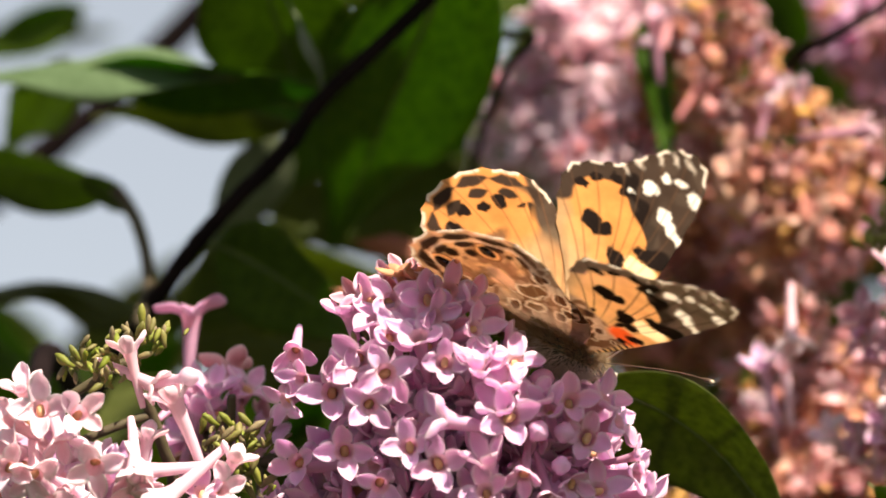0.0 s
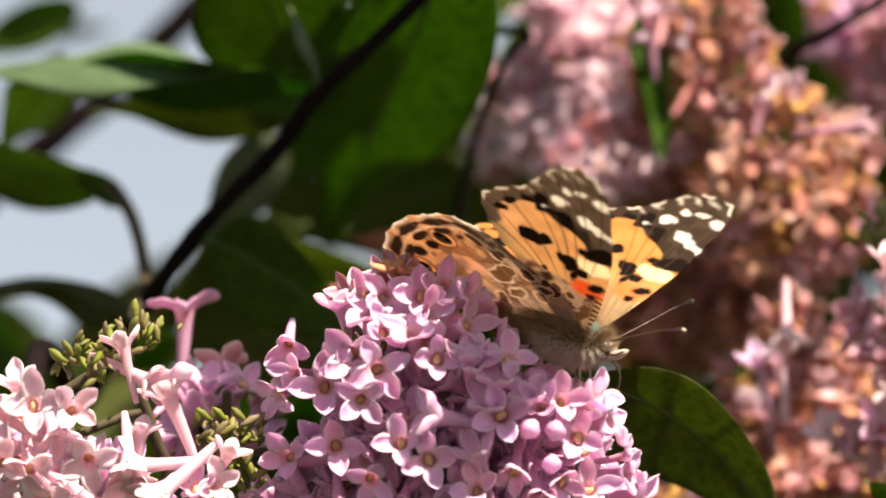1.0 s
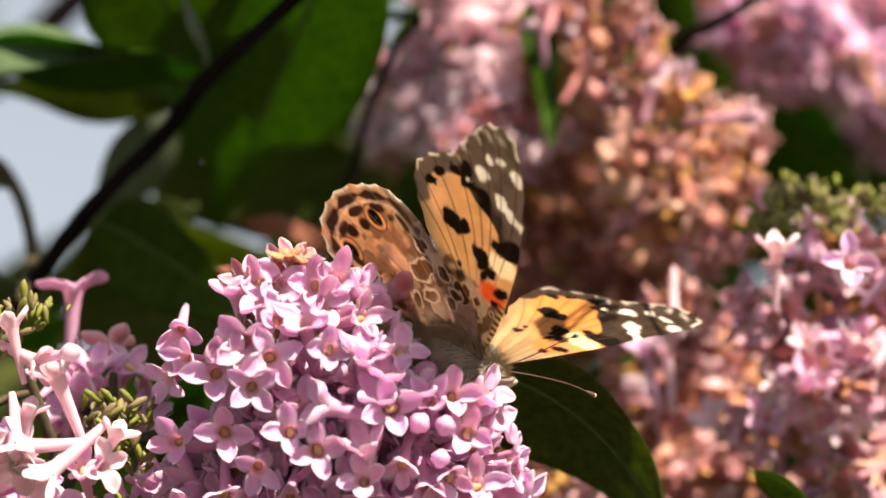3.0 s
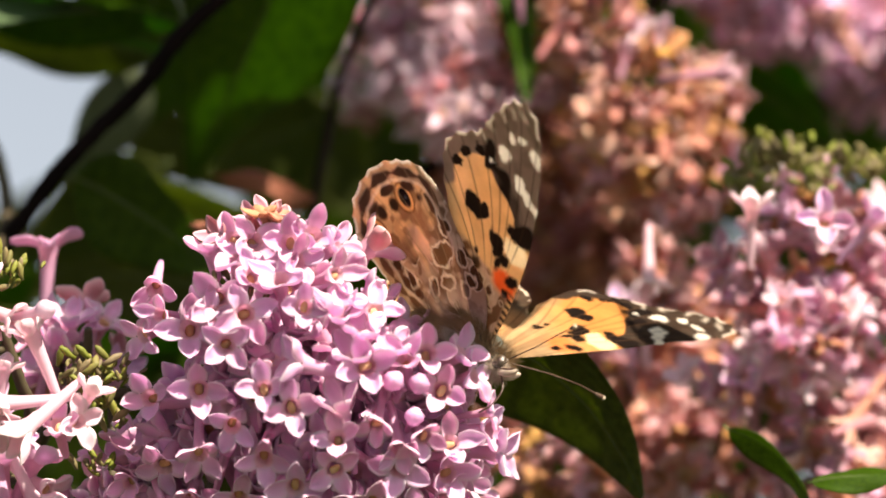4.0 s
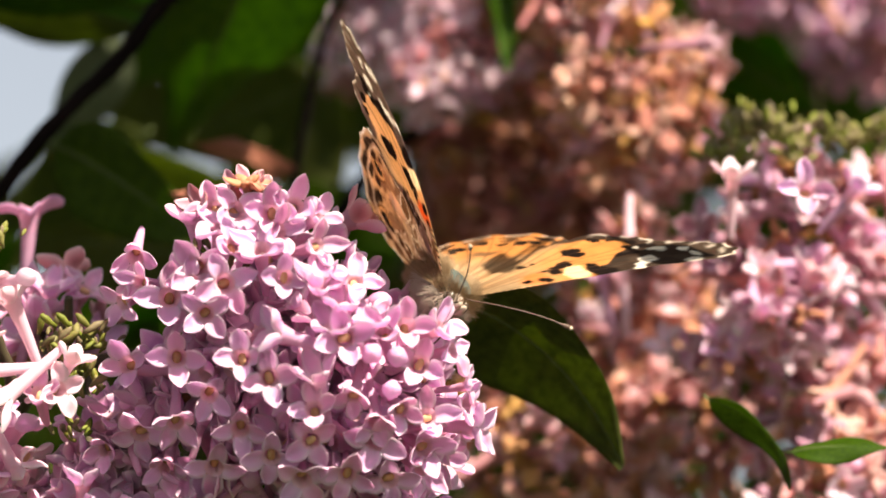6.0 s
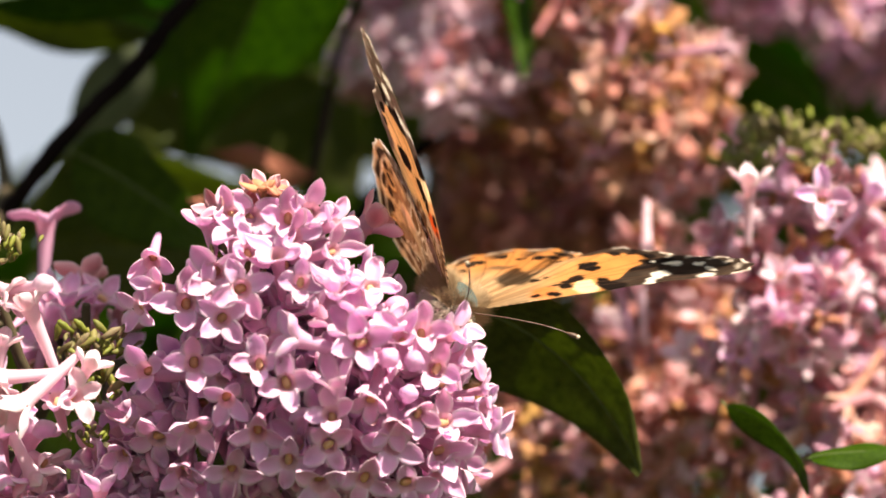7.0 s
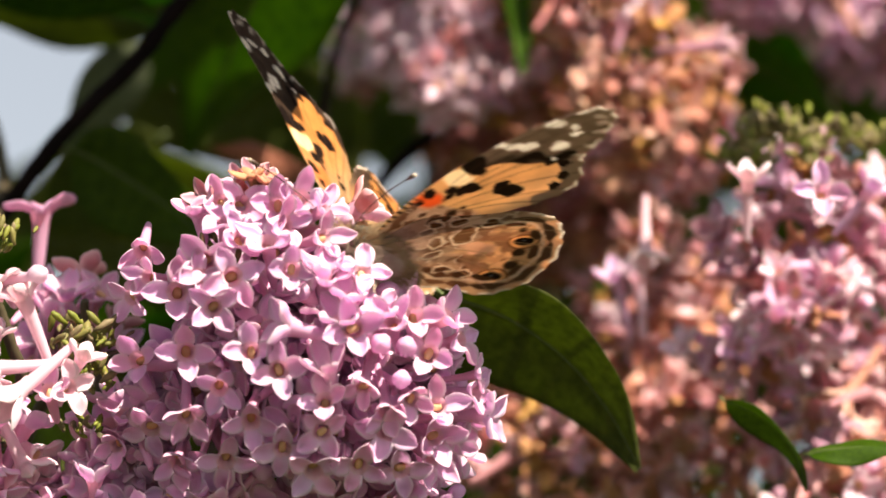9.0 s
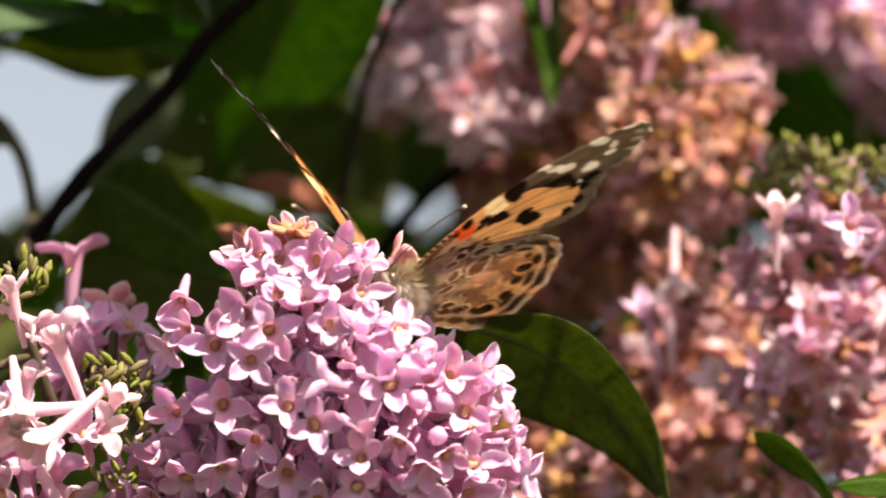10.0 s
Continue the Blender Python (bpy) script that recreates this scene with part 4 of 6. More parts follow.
panicle("sunlit pink lilac panicle with a tuft of green buds", (1690, 620, 26), [(1700, 500, 24, 92), (1610, 590, 24, 85), (1760, 610, 26, 92), (1680, 690, 22, 95), (1790, 730, 28, 80), (1600, 740, 24, 90), (1730, 830, 26, 80), (1660, 900, 26, 80), (1850, 520, 32, 80)],
        [FRESH, BLEACHED, ROSY], [(0, "open", 0.16), (2, "open", 0.50), (1, "half", 0.10), (2, "bud", 0.1), (2, "dead", 0.14)], 45, back=20, split=True, small=0.92,
        singles=[bloom(1712, 490, 12, (0, -0.9, 0.3), "open"), bloom(1582, 470, 14, (0.0, -0.2, 1), "half", family=BLEACHED), bloom(1800, 485, 16, (0.6, -0.2, 0.9), "half", family=FRESH)],
        stem=[(1690, 480, 30), (1690, 640, 30), (1680, 800, 32), (1640, 1000, 40), (1500, 1250, 50)], buds=[(1560, 420, 40, 20), (1590, 385, 42, 24), (1650, 385, 42, 26), (1690, 415, 40, 22), (1730, 400, 42, 24), (1780, 400, 42, 24), (1840, 395, 44, 22), (1600, 440, 40, 16)])
panicle("ageing lilac panicle with bleached tubes", (1430, 800, 40), [(1410, 610, 40, 70), (1480, 680, 42, 80), (1400, 760, 40, 85), (1500, 800, 40, 85), (1430, 890, 38, 90), (1530, 920, 40, 85), (1400, 1010, 38, 90), (1520, 1040, 40, 90), (1340, 680, 44, 60)],
        [BROWN, BLEACHED, AGEING], [(2, "open", 0.30), (0, "open", 0.26), (1, "half", 0.08), (2, "half", 0.16), (2, "dead", 0.2)], 46,
        singles=[bloom(1402, 598, 30, (0.05, -0.45, -1), "half", family=BLEACHED), bloom(1350, 650, 32, (-0.3, -0.3, 1), "half", family=FRESH), bloom(1385, 640, 32, (-0.2, -0.3, 1), "half", family=BLEACHED), bloom(1470, 770, 30, (-0.6, -0.5, 0.6), "half", family=BLEACHED)], small=0.78, spacing=40.0, back=14, stem=[(1420, 600, 46), (1440, 780, 46), (1430, 1000, 50), (1380, 1250, 56)])
panicle("mauve lilac panicle deep in shade", (1220, 920, 36), [(1170, 830, 38, 75), (1250, 930, 36, 80), (1160, 960, 38, 85), (1290, 1030, 36, 85), (1200, 1080, 38, 85), (1130, 880, 42, 70)],
        [ROSY, BLEACHED, AGEING], MIX_OLD, 47, small=0.78, spacing=40.0, back=14, stem=[(1180, 830, 44), (1210, 930, 44), (1210, 1060, 46), (1180, 1250, 50)])
panicle("bright pink lilac panicle low in the bush", (1790, 950, 44), [(1780, 910, 44, 85), (1850, 860, 46, 80), (1800, 1010, 42, 90), (1870, 980, 46, 80), (1720, 1060, 44, 80)],
        [ROSY, BLEACHED, AGEING], MIX_MID, 48, stem=[(1800, 900, 50), (1790, 1020, 50), (1750, 1250, 56)])


# ---------------------------------------------------------------- butterfly
def outline(points, n):
    """n points on a closed smooth line."""
    p = np.array(points, float)
    k = len(p)
    x = np.linspace(0, k, n, endpoint=False)
    i = x.astype(int)
    t = (x - i)[:, None]
    a, b, c, d = p[(i - 1) % k], p[i], p[(i + 1) % k], p[(i + 2) % k]
    return 0.5 * (2 * b + (c - a) * t + (2 * a - 5 * b + 4 * c - d) * t * t + (3 * b - a - 3 * c + d) * t ** 3)


def rough(x, y, scale, seed):
    """Cheap smooth noise, -1 to 1."""
    s = np.zeros_like(x)
    r = np.random.RandomState(seed)
    for _ in range(7):
        a, ph, f = r.uniform(0, 6.28), r.uniform(0, 6.28), scale * r.uniform(0.5, 1.6)
        s += np.sin((x * np.cos(a) + y * np.sin(a)) * f + ph)
    return s / 3.0


def blob(x, y, cx, cy, rx, ry=None, turn=0.0, edge=0.22):
    ry = ry or rx
    a = radians(turn)
    dx, dy = x - cx, y - cy
    u, v = dx * np.cos(a) + dy * np.sin(a), -dx * np.sin(a) + dy * np.cos(a)
    d = (np.sqrt((u / rx) ** 2 + (v / ry) ** 2) - 1) * min(rx, ry)
    return np.clip(0.5 - d / edge, 0, 1)


def ramp(d, edge=0.3):
    return np.clip(0.5 + d / edge, 0, 1)


def lay(col, mask, tint):
    return col * (1 - mask[:, None]) + np.array(tint) * mask[:, None]


def vein_mask(x, y, hub, ends, width):
    m = np.zeros_like(x)
    for ex, ey in ends:
        dx, dy = ex - hub[0], ey - hub[1]
        ln = math.hypot(dx, dy)
        t = np.clip(((x - hub[0]) * dx + (y - hub[1]) * dy) / ln ** 2, 0, 1)
        bow = 0.05 * ln * np.sin(np.pi * t)
        d = np.abs(((x - hub[0]) * dy - (y - hub[1]) * dx) / ln - bow)
        far = (x - hub[0] - dx * t) ** 2 + (y - hub[1] - dy * t) ** 2
        m = np.maximum(m, np.clip(1.2 - d / width, 0, 1) * (far < 4) * np.clip((t - 0.2) * 4, 0, 1))
    return m


ORANGE, AMBER, DARK, MILK = (0.55, 0.225, 0.058), (0.60, 0.28, 0.08), (0.014, 0.009, 0.007), (0.76, 0.70, 0.60)
FORE_EDGE = [(0, -0.4), (3, -1.6), (7.2, -2.0), (11.2, -2.1), (15.8, -2.0), (20, -1.4), (24, -0.8), (28.4, 0.2), (31.6, 1.5), (33.0, 3.4), (32.4, 5.3), (31.0, 6.7), (29.0, 7.8), (27.0, 8.7), (25.0, 9.4), (23.6, 10.2),
             (22.4, 11.6), (20.6, 13.3), (18.4, 14.3), (16, 13.8), (13.4, 12.5), (10.4, 10.3), (7, 6.8), (3.6, 3.8), (0.6, 1.6)]
HIND_EDGE = [(0, -1.8), (4, -2.4), (7, -1.4), (9.6, 1.8), (12.0, 5.0), (14.0, 6.7), (15.5, 8.7), (16.3, 11.2), (15.9, 13.8), (14.8, 15.9), (12.5, 18.5), (9.4, 20.2), (6.2, 20.8), (3.4, 20.2), (1.3, 18.4), (-0.4, 15.0),
             (-2.4, 11.2), (-2.6, 6), (-1.4, 1)]
HIND_DOTS = ((4.3, 16.4, 1.0), (7.1, 16.45, 0.78), (9.3, 14.75, 0.75), (11.0, 13.4, 0.98), (12.4, 11.2, 0.4))


def fore_colour(x, y, rim, under):
    """Scale colours of a forewing; x along the leading edge, y back, rim the distance from the outer edge."""
    j = 0.30 * rough(x, y, 1.5, 3)
    x2, y2 = x + 0.20 * rough(x, y, 2.4, 1) + 0.10 * rough(x, y, 6.5, 51), y + 0.20 * rough(x, y, 2.4, 2) + 0.10 * rough(x, y, 6.5, 52)
    col = np.tile(np.array(ORANGE), (len(x), 1))
    col = lay(col, ramp(rough(x, y, 0.5, 8) * 2 + 2 - np.abs(x - 14) * 0.3, 6) * (0.7 if under else 0.35), AMBER)
    if under:
        col = lay(col, np.full_like(x, 0.85), (0.95, 0.68, 0.32))
        col = lay(col, ramp(y - 8.6 + 0.5 * rough(x, y, 1.0, 41), 3.0) * 0.45, (0.92, 0.70, 0.42))
    if not under:
        # straw-coloured hair over the inner third, dusky streaks at the root
        streak = 0.5 + 0.5 * rough(np.arctan2(y + 3, x + 4) * 14, x * 0.12, 1.0, 9)
        col = lay(col, ramp(10.0 - x + 0.8 * rough(x, y, 1.2, 6), 7.0) * np.clip(0.6 + 0.4 * streak, 0, 1), (0.56, 0.39, 0.21))
        col = lay(col, ramp(y - 0.62 * x - 2.6 + 0.4 * rough(x, y, 1.2, 75), 1.6) * 0.6, (0.38, 0.27, 0.15))
        hair = rough(np.arctan2(y + 3, x + 5) * 60, np.hypot(x, y) * 0.25, 1.0, 62)
        col = lay(col, ramp(9.0 - x, 6.0) * ramp(hair - 0.1, 0.8) * 0.55, (0.19, 0.12, 0.06))
        col = lay(col, ramp(6.2 - x + 0.5 * rough(x, y, 1.4, 77), 2.5) * ramp(2.2 - y, 1.5) * np.clip(0.25 + 0.5 * streak, 0, 1), (0.22, 0.15, 0.085))
    # cream patch by the leading edge, red flush nearer the root
    col = lay(col, blob(x2, y2, 13.5, -0.1, 1.5, 2.3, 12, 0.5), (0.95, 0.82, 0.58) if under else (0.80, 0.62, 0.34))
    col = lay(col, blob(x2, y2, 8.7, 0.0, 1.6, 2.1, 12, 0.9) * (1.0 if under else 0.75), (0.86, 0.17, 0.035) if under else (0.66, 0.20, 0.04))
    # dusky tip and outer side
    edge_x = np.interp(y, [-3, -1, 0.6, 1.5, 3.4, 5, 6.1, 7.8, 9, 10.5, 11.7, 13.2], [15.4, 15.7, 15.9, 17.4, 18.8, 19.6, 20.3, 21.6, 21.2, 20.4, 19.3, 16.4]) + 0.28 * rough(x, y, 1.6, 4)
    brown = (0.56, 0.39, 0.28) if under else (0.050, 0.032, 0.022)
    deep = (0.05, 0.028, 0.018) if under else DARK
    tip = ramp(x - edge_x, 0.4)
    col = lay(col, tip, brown)
    col = lay(col, tip * ramp(2.2 + 0.5 * rough(x, y, 1.4, 71) - (x - edge_x), 0.8) * ramp(9.0 - y, 1.5), deep)
    col = lay(col, tip * ramp(rough(x, y, 1.1, 73) - 0.25, 0.5) * (0.55 if under else 0.35), (0.28, 0.19, 0.13) if under else (0.10, 0.07, 0.048))
    col = lay(col, ramp(1.9 + j - rim, 0.4) * ramp(y - 8.6, 1.0), brown)
    for cx, cy, rx, ry in ((17.8, 11.9, 1.0, 0.75), (20.0, 11.0, 0.8, 0.6), (21.6, 9.2, 0.8, 0.7), (21.3, 7.2, 1.1, 0.8)):
        col = lay(col, blob(x2, y2, cx, cy, rx, ry, -50), deep)
    # black marks
    for cx, cy, rx, ry, turn in ((14.5, 8.0, 1.45, 1.1, 60), (14.8, 6.1, 0.95, 0.75, 0), (13.9, 7.0, 0.8, 0.8, 0), (12.7, 3.2, 1.3, 0.85, 62), (11.7, 2.5, 0.9, 0.75, 0), (11.3, 1.1, 1.05, 0.62, -62), (10.3, 1.9, 0.9, 0.38, 12),
                                 (15.7, 1.1, 1.0, 0.85, 80), (15.6, -0.6, 1.3, 0.75, 84), (9.9, -0.9, 1.15, 0.62, -70), (7.9, -0.6, 0.75, 0.42, -50), (8.0, 4.9, 0.7, 0.6, 0), (9.3, 5.6, 0.45, 0.4, 0)):
        col = lay(col, blob(x2, y2, cx, cy, rx, ry, turn, 0.3), deep)
    # white marks
    for cx, cy, rx, ry, turn in ((22.3, 2.1, 1.15, 0.95, 50), (21.4, 0.5, 1.2, 0.85, 55), (20.7, -1.1, 1.05, 0.62, 60), (24.1, 5.5, 1.12, 0.98, -20), (26.9, 4.9, 0.66, 0.58, 0), (28.2, 3.3, 0.85, 0.56, -65),
                                 (27.5, 0.75, 1.15, 0.82, 35), (21.8, 6.8, 0.34, 0.3, 0)):
        col = lay(col, blob(x2, y2, cx, cy, rx, ry, turn, 0.28), MILK)
    for cx, cy in ((31.3, 3.9), (30.4, 5.6), (28.6, 6.9), (26.2, 8.5), (24.0, 9.4)):
        col = lay(col, blob(x2, y2, cx, cy, 0.75, 0.30, 60, 0.5) * 0.8, (0.62, 0.54, 0.44))
    # root of the wing
    if under:
        root = ramp(7.6 - x + 0.28 * (y - 1) + 0.7 * rough(x, y, 1.3, 6), 1.0) * ramp(y + 1.2 - 0.0 * x, 0.8)
        col = lay(col, root, (0.60, 0.45, 0.34))
        col = lay(col, root * ramp(rough(x, y, 1.7, 43) - 0.25, 0.25), (0.20, 0.11, 0.06))
        for cx, cy, r in ((6.2, 1.6, 0.75), (6.6, 3.6, 0.7), (4.6, 1.2, 0.6), (6.4, -0.6, 0.45)):
            col = lay(col, blob(x2, y2, cx, cy, r * 1.35, r * 1.05, 40), (0.76, 0.62, 0.48))
            col = lay(col, blob(x2, y2, cx, cy, r, r * 0.7, 40), (0.14, 0.07, 0.04))
        col = lay(col, ramp(y - 0.50 * x - 4.6, 2.0) * 0.6, (0.40, 0.30, 0.22))
        ticks = (0.5 + 0.5 * np.sign(np.sin(x * 7.0))) * ramp(-1.05 - y, 0.3) * ramp(8.4 - x, 1.0)
        col = lay(col, ticks, (0.10, 0.06, 0.04))
    col = lay(col, vein_mask(x, y, (3.0, 1.2), [(32.4, 4.6), (30.4, 7.0), (27.4, 8.5), (24.4, 9.6), (21.6, 12.4), (18.4, 14.2), (30.4, 1.2), (14.6, 13.0)], 0.15) * (0.5 if not under else 0.6), (0.10, 0.05, 0.025))
    # chequered fringe
    fringe = ramp(0.34 - rim, 0.2) * ramp(x - 15.5, 1.0)
    check = 0.5 + 0.5 * np.sign(np.sin((x * 0.6 - y) * 1.9) + 0.2)
    col = lay(col, fringe * check, (0.66, 0.58, 0.48))
    return col


def hind_colour(x, y, rim, under):
    """Scale colours of a hindwing; x outwards, y back."""
    x2, y2 = x + 0.20 * rough(x, y, 2.2, 11) + 0.10 * rough(x, y, 6.5, 53), y + 0.20 * rough(x, y, 2.2, 12) + 0.10 * rough(x, y, 6.5, 54)
    turn = np.arctan2(y - 8.5, x - 5.0)
    wave = np.abs(np.sin(turn * 7.6 + 0.55))                       # one swell for each cell between two veins
    ends = [(16.2, 11.0), (15.4, 14.8), (12.9, 18.1), (9.4, 20.2), (5.7, 20.8), (2.4, 19.5), (14.4, 7.1)]
    if not under:
        col = np.tile(np.array(ORANGE), (len(x), 1))
        col = lay(col, ramp(rough(x, y, 0.6, 13), 1.5) * 0.4, AMBER)
        front = np.interp(x, [2, 6, 9, 11, 13, 15, 17], [2.5, 5.2, 7.9, 8.2, 9.7, 11.6, 13.8]) - y + 0.35 * rough(x, y, 1.3, 14)
        col = lay(col, ramp(front, 0.9) * np.clip(0.08 + 0.92 * ramp(x - 10.0, 2.5), 0, 1), (0.085, 0.055, 0.036))       # dusky leading part
        col = lay(col, ramp(0.5 - np.abs(rim - 1.8), 0.5) * ramp(x - 14.2, 1.0), (0.10, 0.065, 0.04))
        col = lay(col, blob(x2, y2, 6.4, 11.6, 1.6, 0.8, -20, 0.7) * 0.75, (0.07, 0.042, 0.027))
        streak = 0.5 + 0.5 * rough(np.arctan2(y + 3, x + 4) * 16, x * 0.12, 1.0, 19)
        col = lay(col, ramp(11.5 - np.hypot(x * 1.1, y) + rough(x, y, 1.1, 16), 7.0) * np.clip(0.35 + 0.6 * streak, 0, 1), (0.58, 0.41, 0.23))
        col = lay(col, ramp(2.0 - x + 0.5 * rough(x, y, 1.5, 18), 3.0) * np.clip(0.5 + 0.5 * streak, 0, 1), (0.44, 0.30, 0.16))
        hair = rough(np.arctan2(y + 3, x + 5) * 60, np.hypot(x, y) * 0.25, 1.0, 61)
        col = lay(col, ramp(11.0 - np.hypot(x * 1.2, y), 8.0) * ramp(hair - 0.1, 0.8) * 0.6, (0.20, 0.125, 0.06))
        for cx, cy, r in HIND_DOTS:
            col = lay(col, blob(x2, y2, cx, cy, r), DARK)
        back = ramp(x - 1.5, 1.5) * ramp(y - 9.5, 1.5)
        col = lay(col, ramp(0.75 - np.abs(rim - 1.35) - 0.75 * (1 - wave), 0.3) * back, (0.05, 0.03, 0.02))
        col = lay(col, ramp(0.70 - np.abs(rim - 3.05) - 1.25 * (1 - wave), 0.3) * back, (0.04, 0.025, 0.017))
        col = lay(col, ramp(0.42 - rim, 0.2) * (wave > 0.5), (0.62, 0.52, 0.40))
        ink, power = (0.16, 0.07, 0.03), 0.5
    else:
        pale, umber, tan = (0.95, 0.84, 0.68), (0.13, 0.062, 0.032), (0.84, 0.60, 0.33)
        col = np.tile(np.array(tan), (len(x), 1))
        # marbled inner half: umber cells ringed with cream on grey brown
        inner = np.maximum(ramp(9.2 - y - 0.10 * x + 0.7 * rough(x, y, 0.9, 27), 1.4), ramp(4.4 - x + 0.5 * rough(x, y, 1.3, 28), 1.2) * ramp(15.5 - y, 1.5))
        cell = rough(x, y, 1.25, 21) + 0.5 * rough(x, y, 2.6, 22)
        col = lay(col, inner, (0.56, 0.41, 0.29))
        col = lay(col, inner * ramp(cell - 0.22, 0.25), umber)
        col = lay(col, inner * ramp(0.15 - np.abs(cell - 0.15), 0.14) * 0.7, pale)
        col = lay(col, ramp(rough(x, y, 1.5, 81) + 0.5 * rough(x, y, 3.4, 82) - 0.10, 0.45) * 0.8, (0.27, 0.145, 0.08))
        # brown bar beyond the cell, peach patch, dark blotch and ringed disc
        col = lay(col, blob(x2, y2, 9.6, 9.8, 2.6, 0.9, 35, 0.6) * 0.85, (0.34, 0.19, 0.11))
        col = lay(col, blob(x2, y2, 4.6, 11.6, 2.2, 0.9, 100, 0.6) * 0.8, (0.38, 0.23, 0.14))
        col = lay(col, blob(x2, y2, 6.7, 10.0, 1.25, 2.2, -25, 0.6), (0.96, 0.66, 0.46))
        col = lay(col, blob(x2, y2, 12.6, 9.2, 1.0, 1.9, -35, 0.6), (0.93, 0.72, 0.46))
        col = lay(col, blob(x2, y2, 10.2, 4.6, 1.1, 1.0, 0, 0.5), (0.80, 0.68, 0.54))
        for cx, cy, rx, ry, a in ((7.3, 6.3, 1.9, 1.15, -38), (11.2, 6.9, 1.5, 0.85, 30), (4.5, 4.7, 0.85, 1.05, 30), (12.9, 7.3, 0.8, 0.6, 0), (8.8, 3.2, 1.0, 0.7, 40), (2.6, 6.6, 1.0, 0.6, 20), (5.2, 1.6, 0.9, 0.55, 50), (1.6, 10.4, 1.1, 0.6, 70),
                                  (2.4, 13.2, 0.9, 0.6, 60), (6.8, 1.2, 0.6, 0.9, 0)):
            col = lay(col, blob(x2, y2, cx, cy, rx + 0.32, ry + 0.32, a), pale)
            col = lay(col, blob(x2, y2, cx, cy, rx, ry, a), umber if ry < 1.0 else (0.22, 0.12, 0.06))
        # eye spots on the tan band, each black, ringed with straw and then dark
        col = lay(col, ramp(0.45 - np.abs(rim - 6.6) + 0.5 * rough(x, y, 1.6, 33), 0.4) * ramp(y - 11, 2.0) * 0.5, (0.40, 0.22, 0.12))
        for cx, cy, r in HIND_DOTS:
            big = r > 0.9
            rx, ry = r * 0.92, r * (1.28 if big else 1.1)
            col = lay(col, blob(x, y, cx, cy, rx + 0.62 * big + 0.12, ry + 0.62 * big + 0.12, -35), (0.24, 0.11, 0.05))
            col = lay(col, blob(x, y, cx, cy, rx + 0.44 * big + 0.02, ry + 0.44 * big + 0.02, -35), (0.90, 0.55, 0.24))
            col = lay(col, blob(x, y, cx, cy, rx, ry, -35), (0.030, 0.018, 0.016) if big else (0.13, 0.065, 0.035))
            if big:
                col = lay(col, blob(x, y, cx + 0.1, cy - 0.1, r * 0.24), (0.16, 0.15, 0.17))
        back = ramp(y - 7, 2.0)
        col = lay(col, ramp(2.2 - rim, 0.6) * back * 0.7, (0.72, 0.53, 0.36))
        col = lay(col, ramp(0.62 - np.abs(rim - 3.0) - 1.1 * (1 - wave) + 0.2 * rough(x, y, 2.4, 35), 0.3) * back, (0.18, 0.085, 0.045))
        col = lay(col, ramp(0.62 - np.abs(rim - 1.45) - 0.5 * (1 - wave), 0.3) * back, (0.18, 0.095, 0.055))
        col = lay(col, ramp(0.20 - np.abs(rim - 2.3), 0.25) * back * 0.7, pale)
        col = lay(col, ramp(0.36 - rim, 0.2) * (wave > 0.4), (0.88, 0.80, 0.70))
        col = lay(col, ramp(5.2 - np.hypot(x, y * 0.8) + 0.8 * rough(x, y, 1.0, 37), 2.5) * 0.75, (0.64, 0.53, 0.45))
        ink, power = (0.50, 0.34, 0.20), 0.55
    col = lay(col, vein_mask(x, y, (0.5, 0.5), ends, 0.16) * power, ink)
    return col


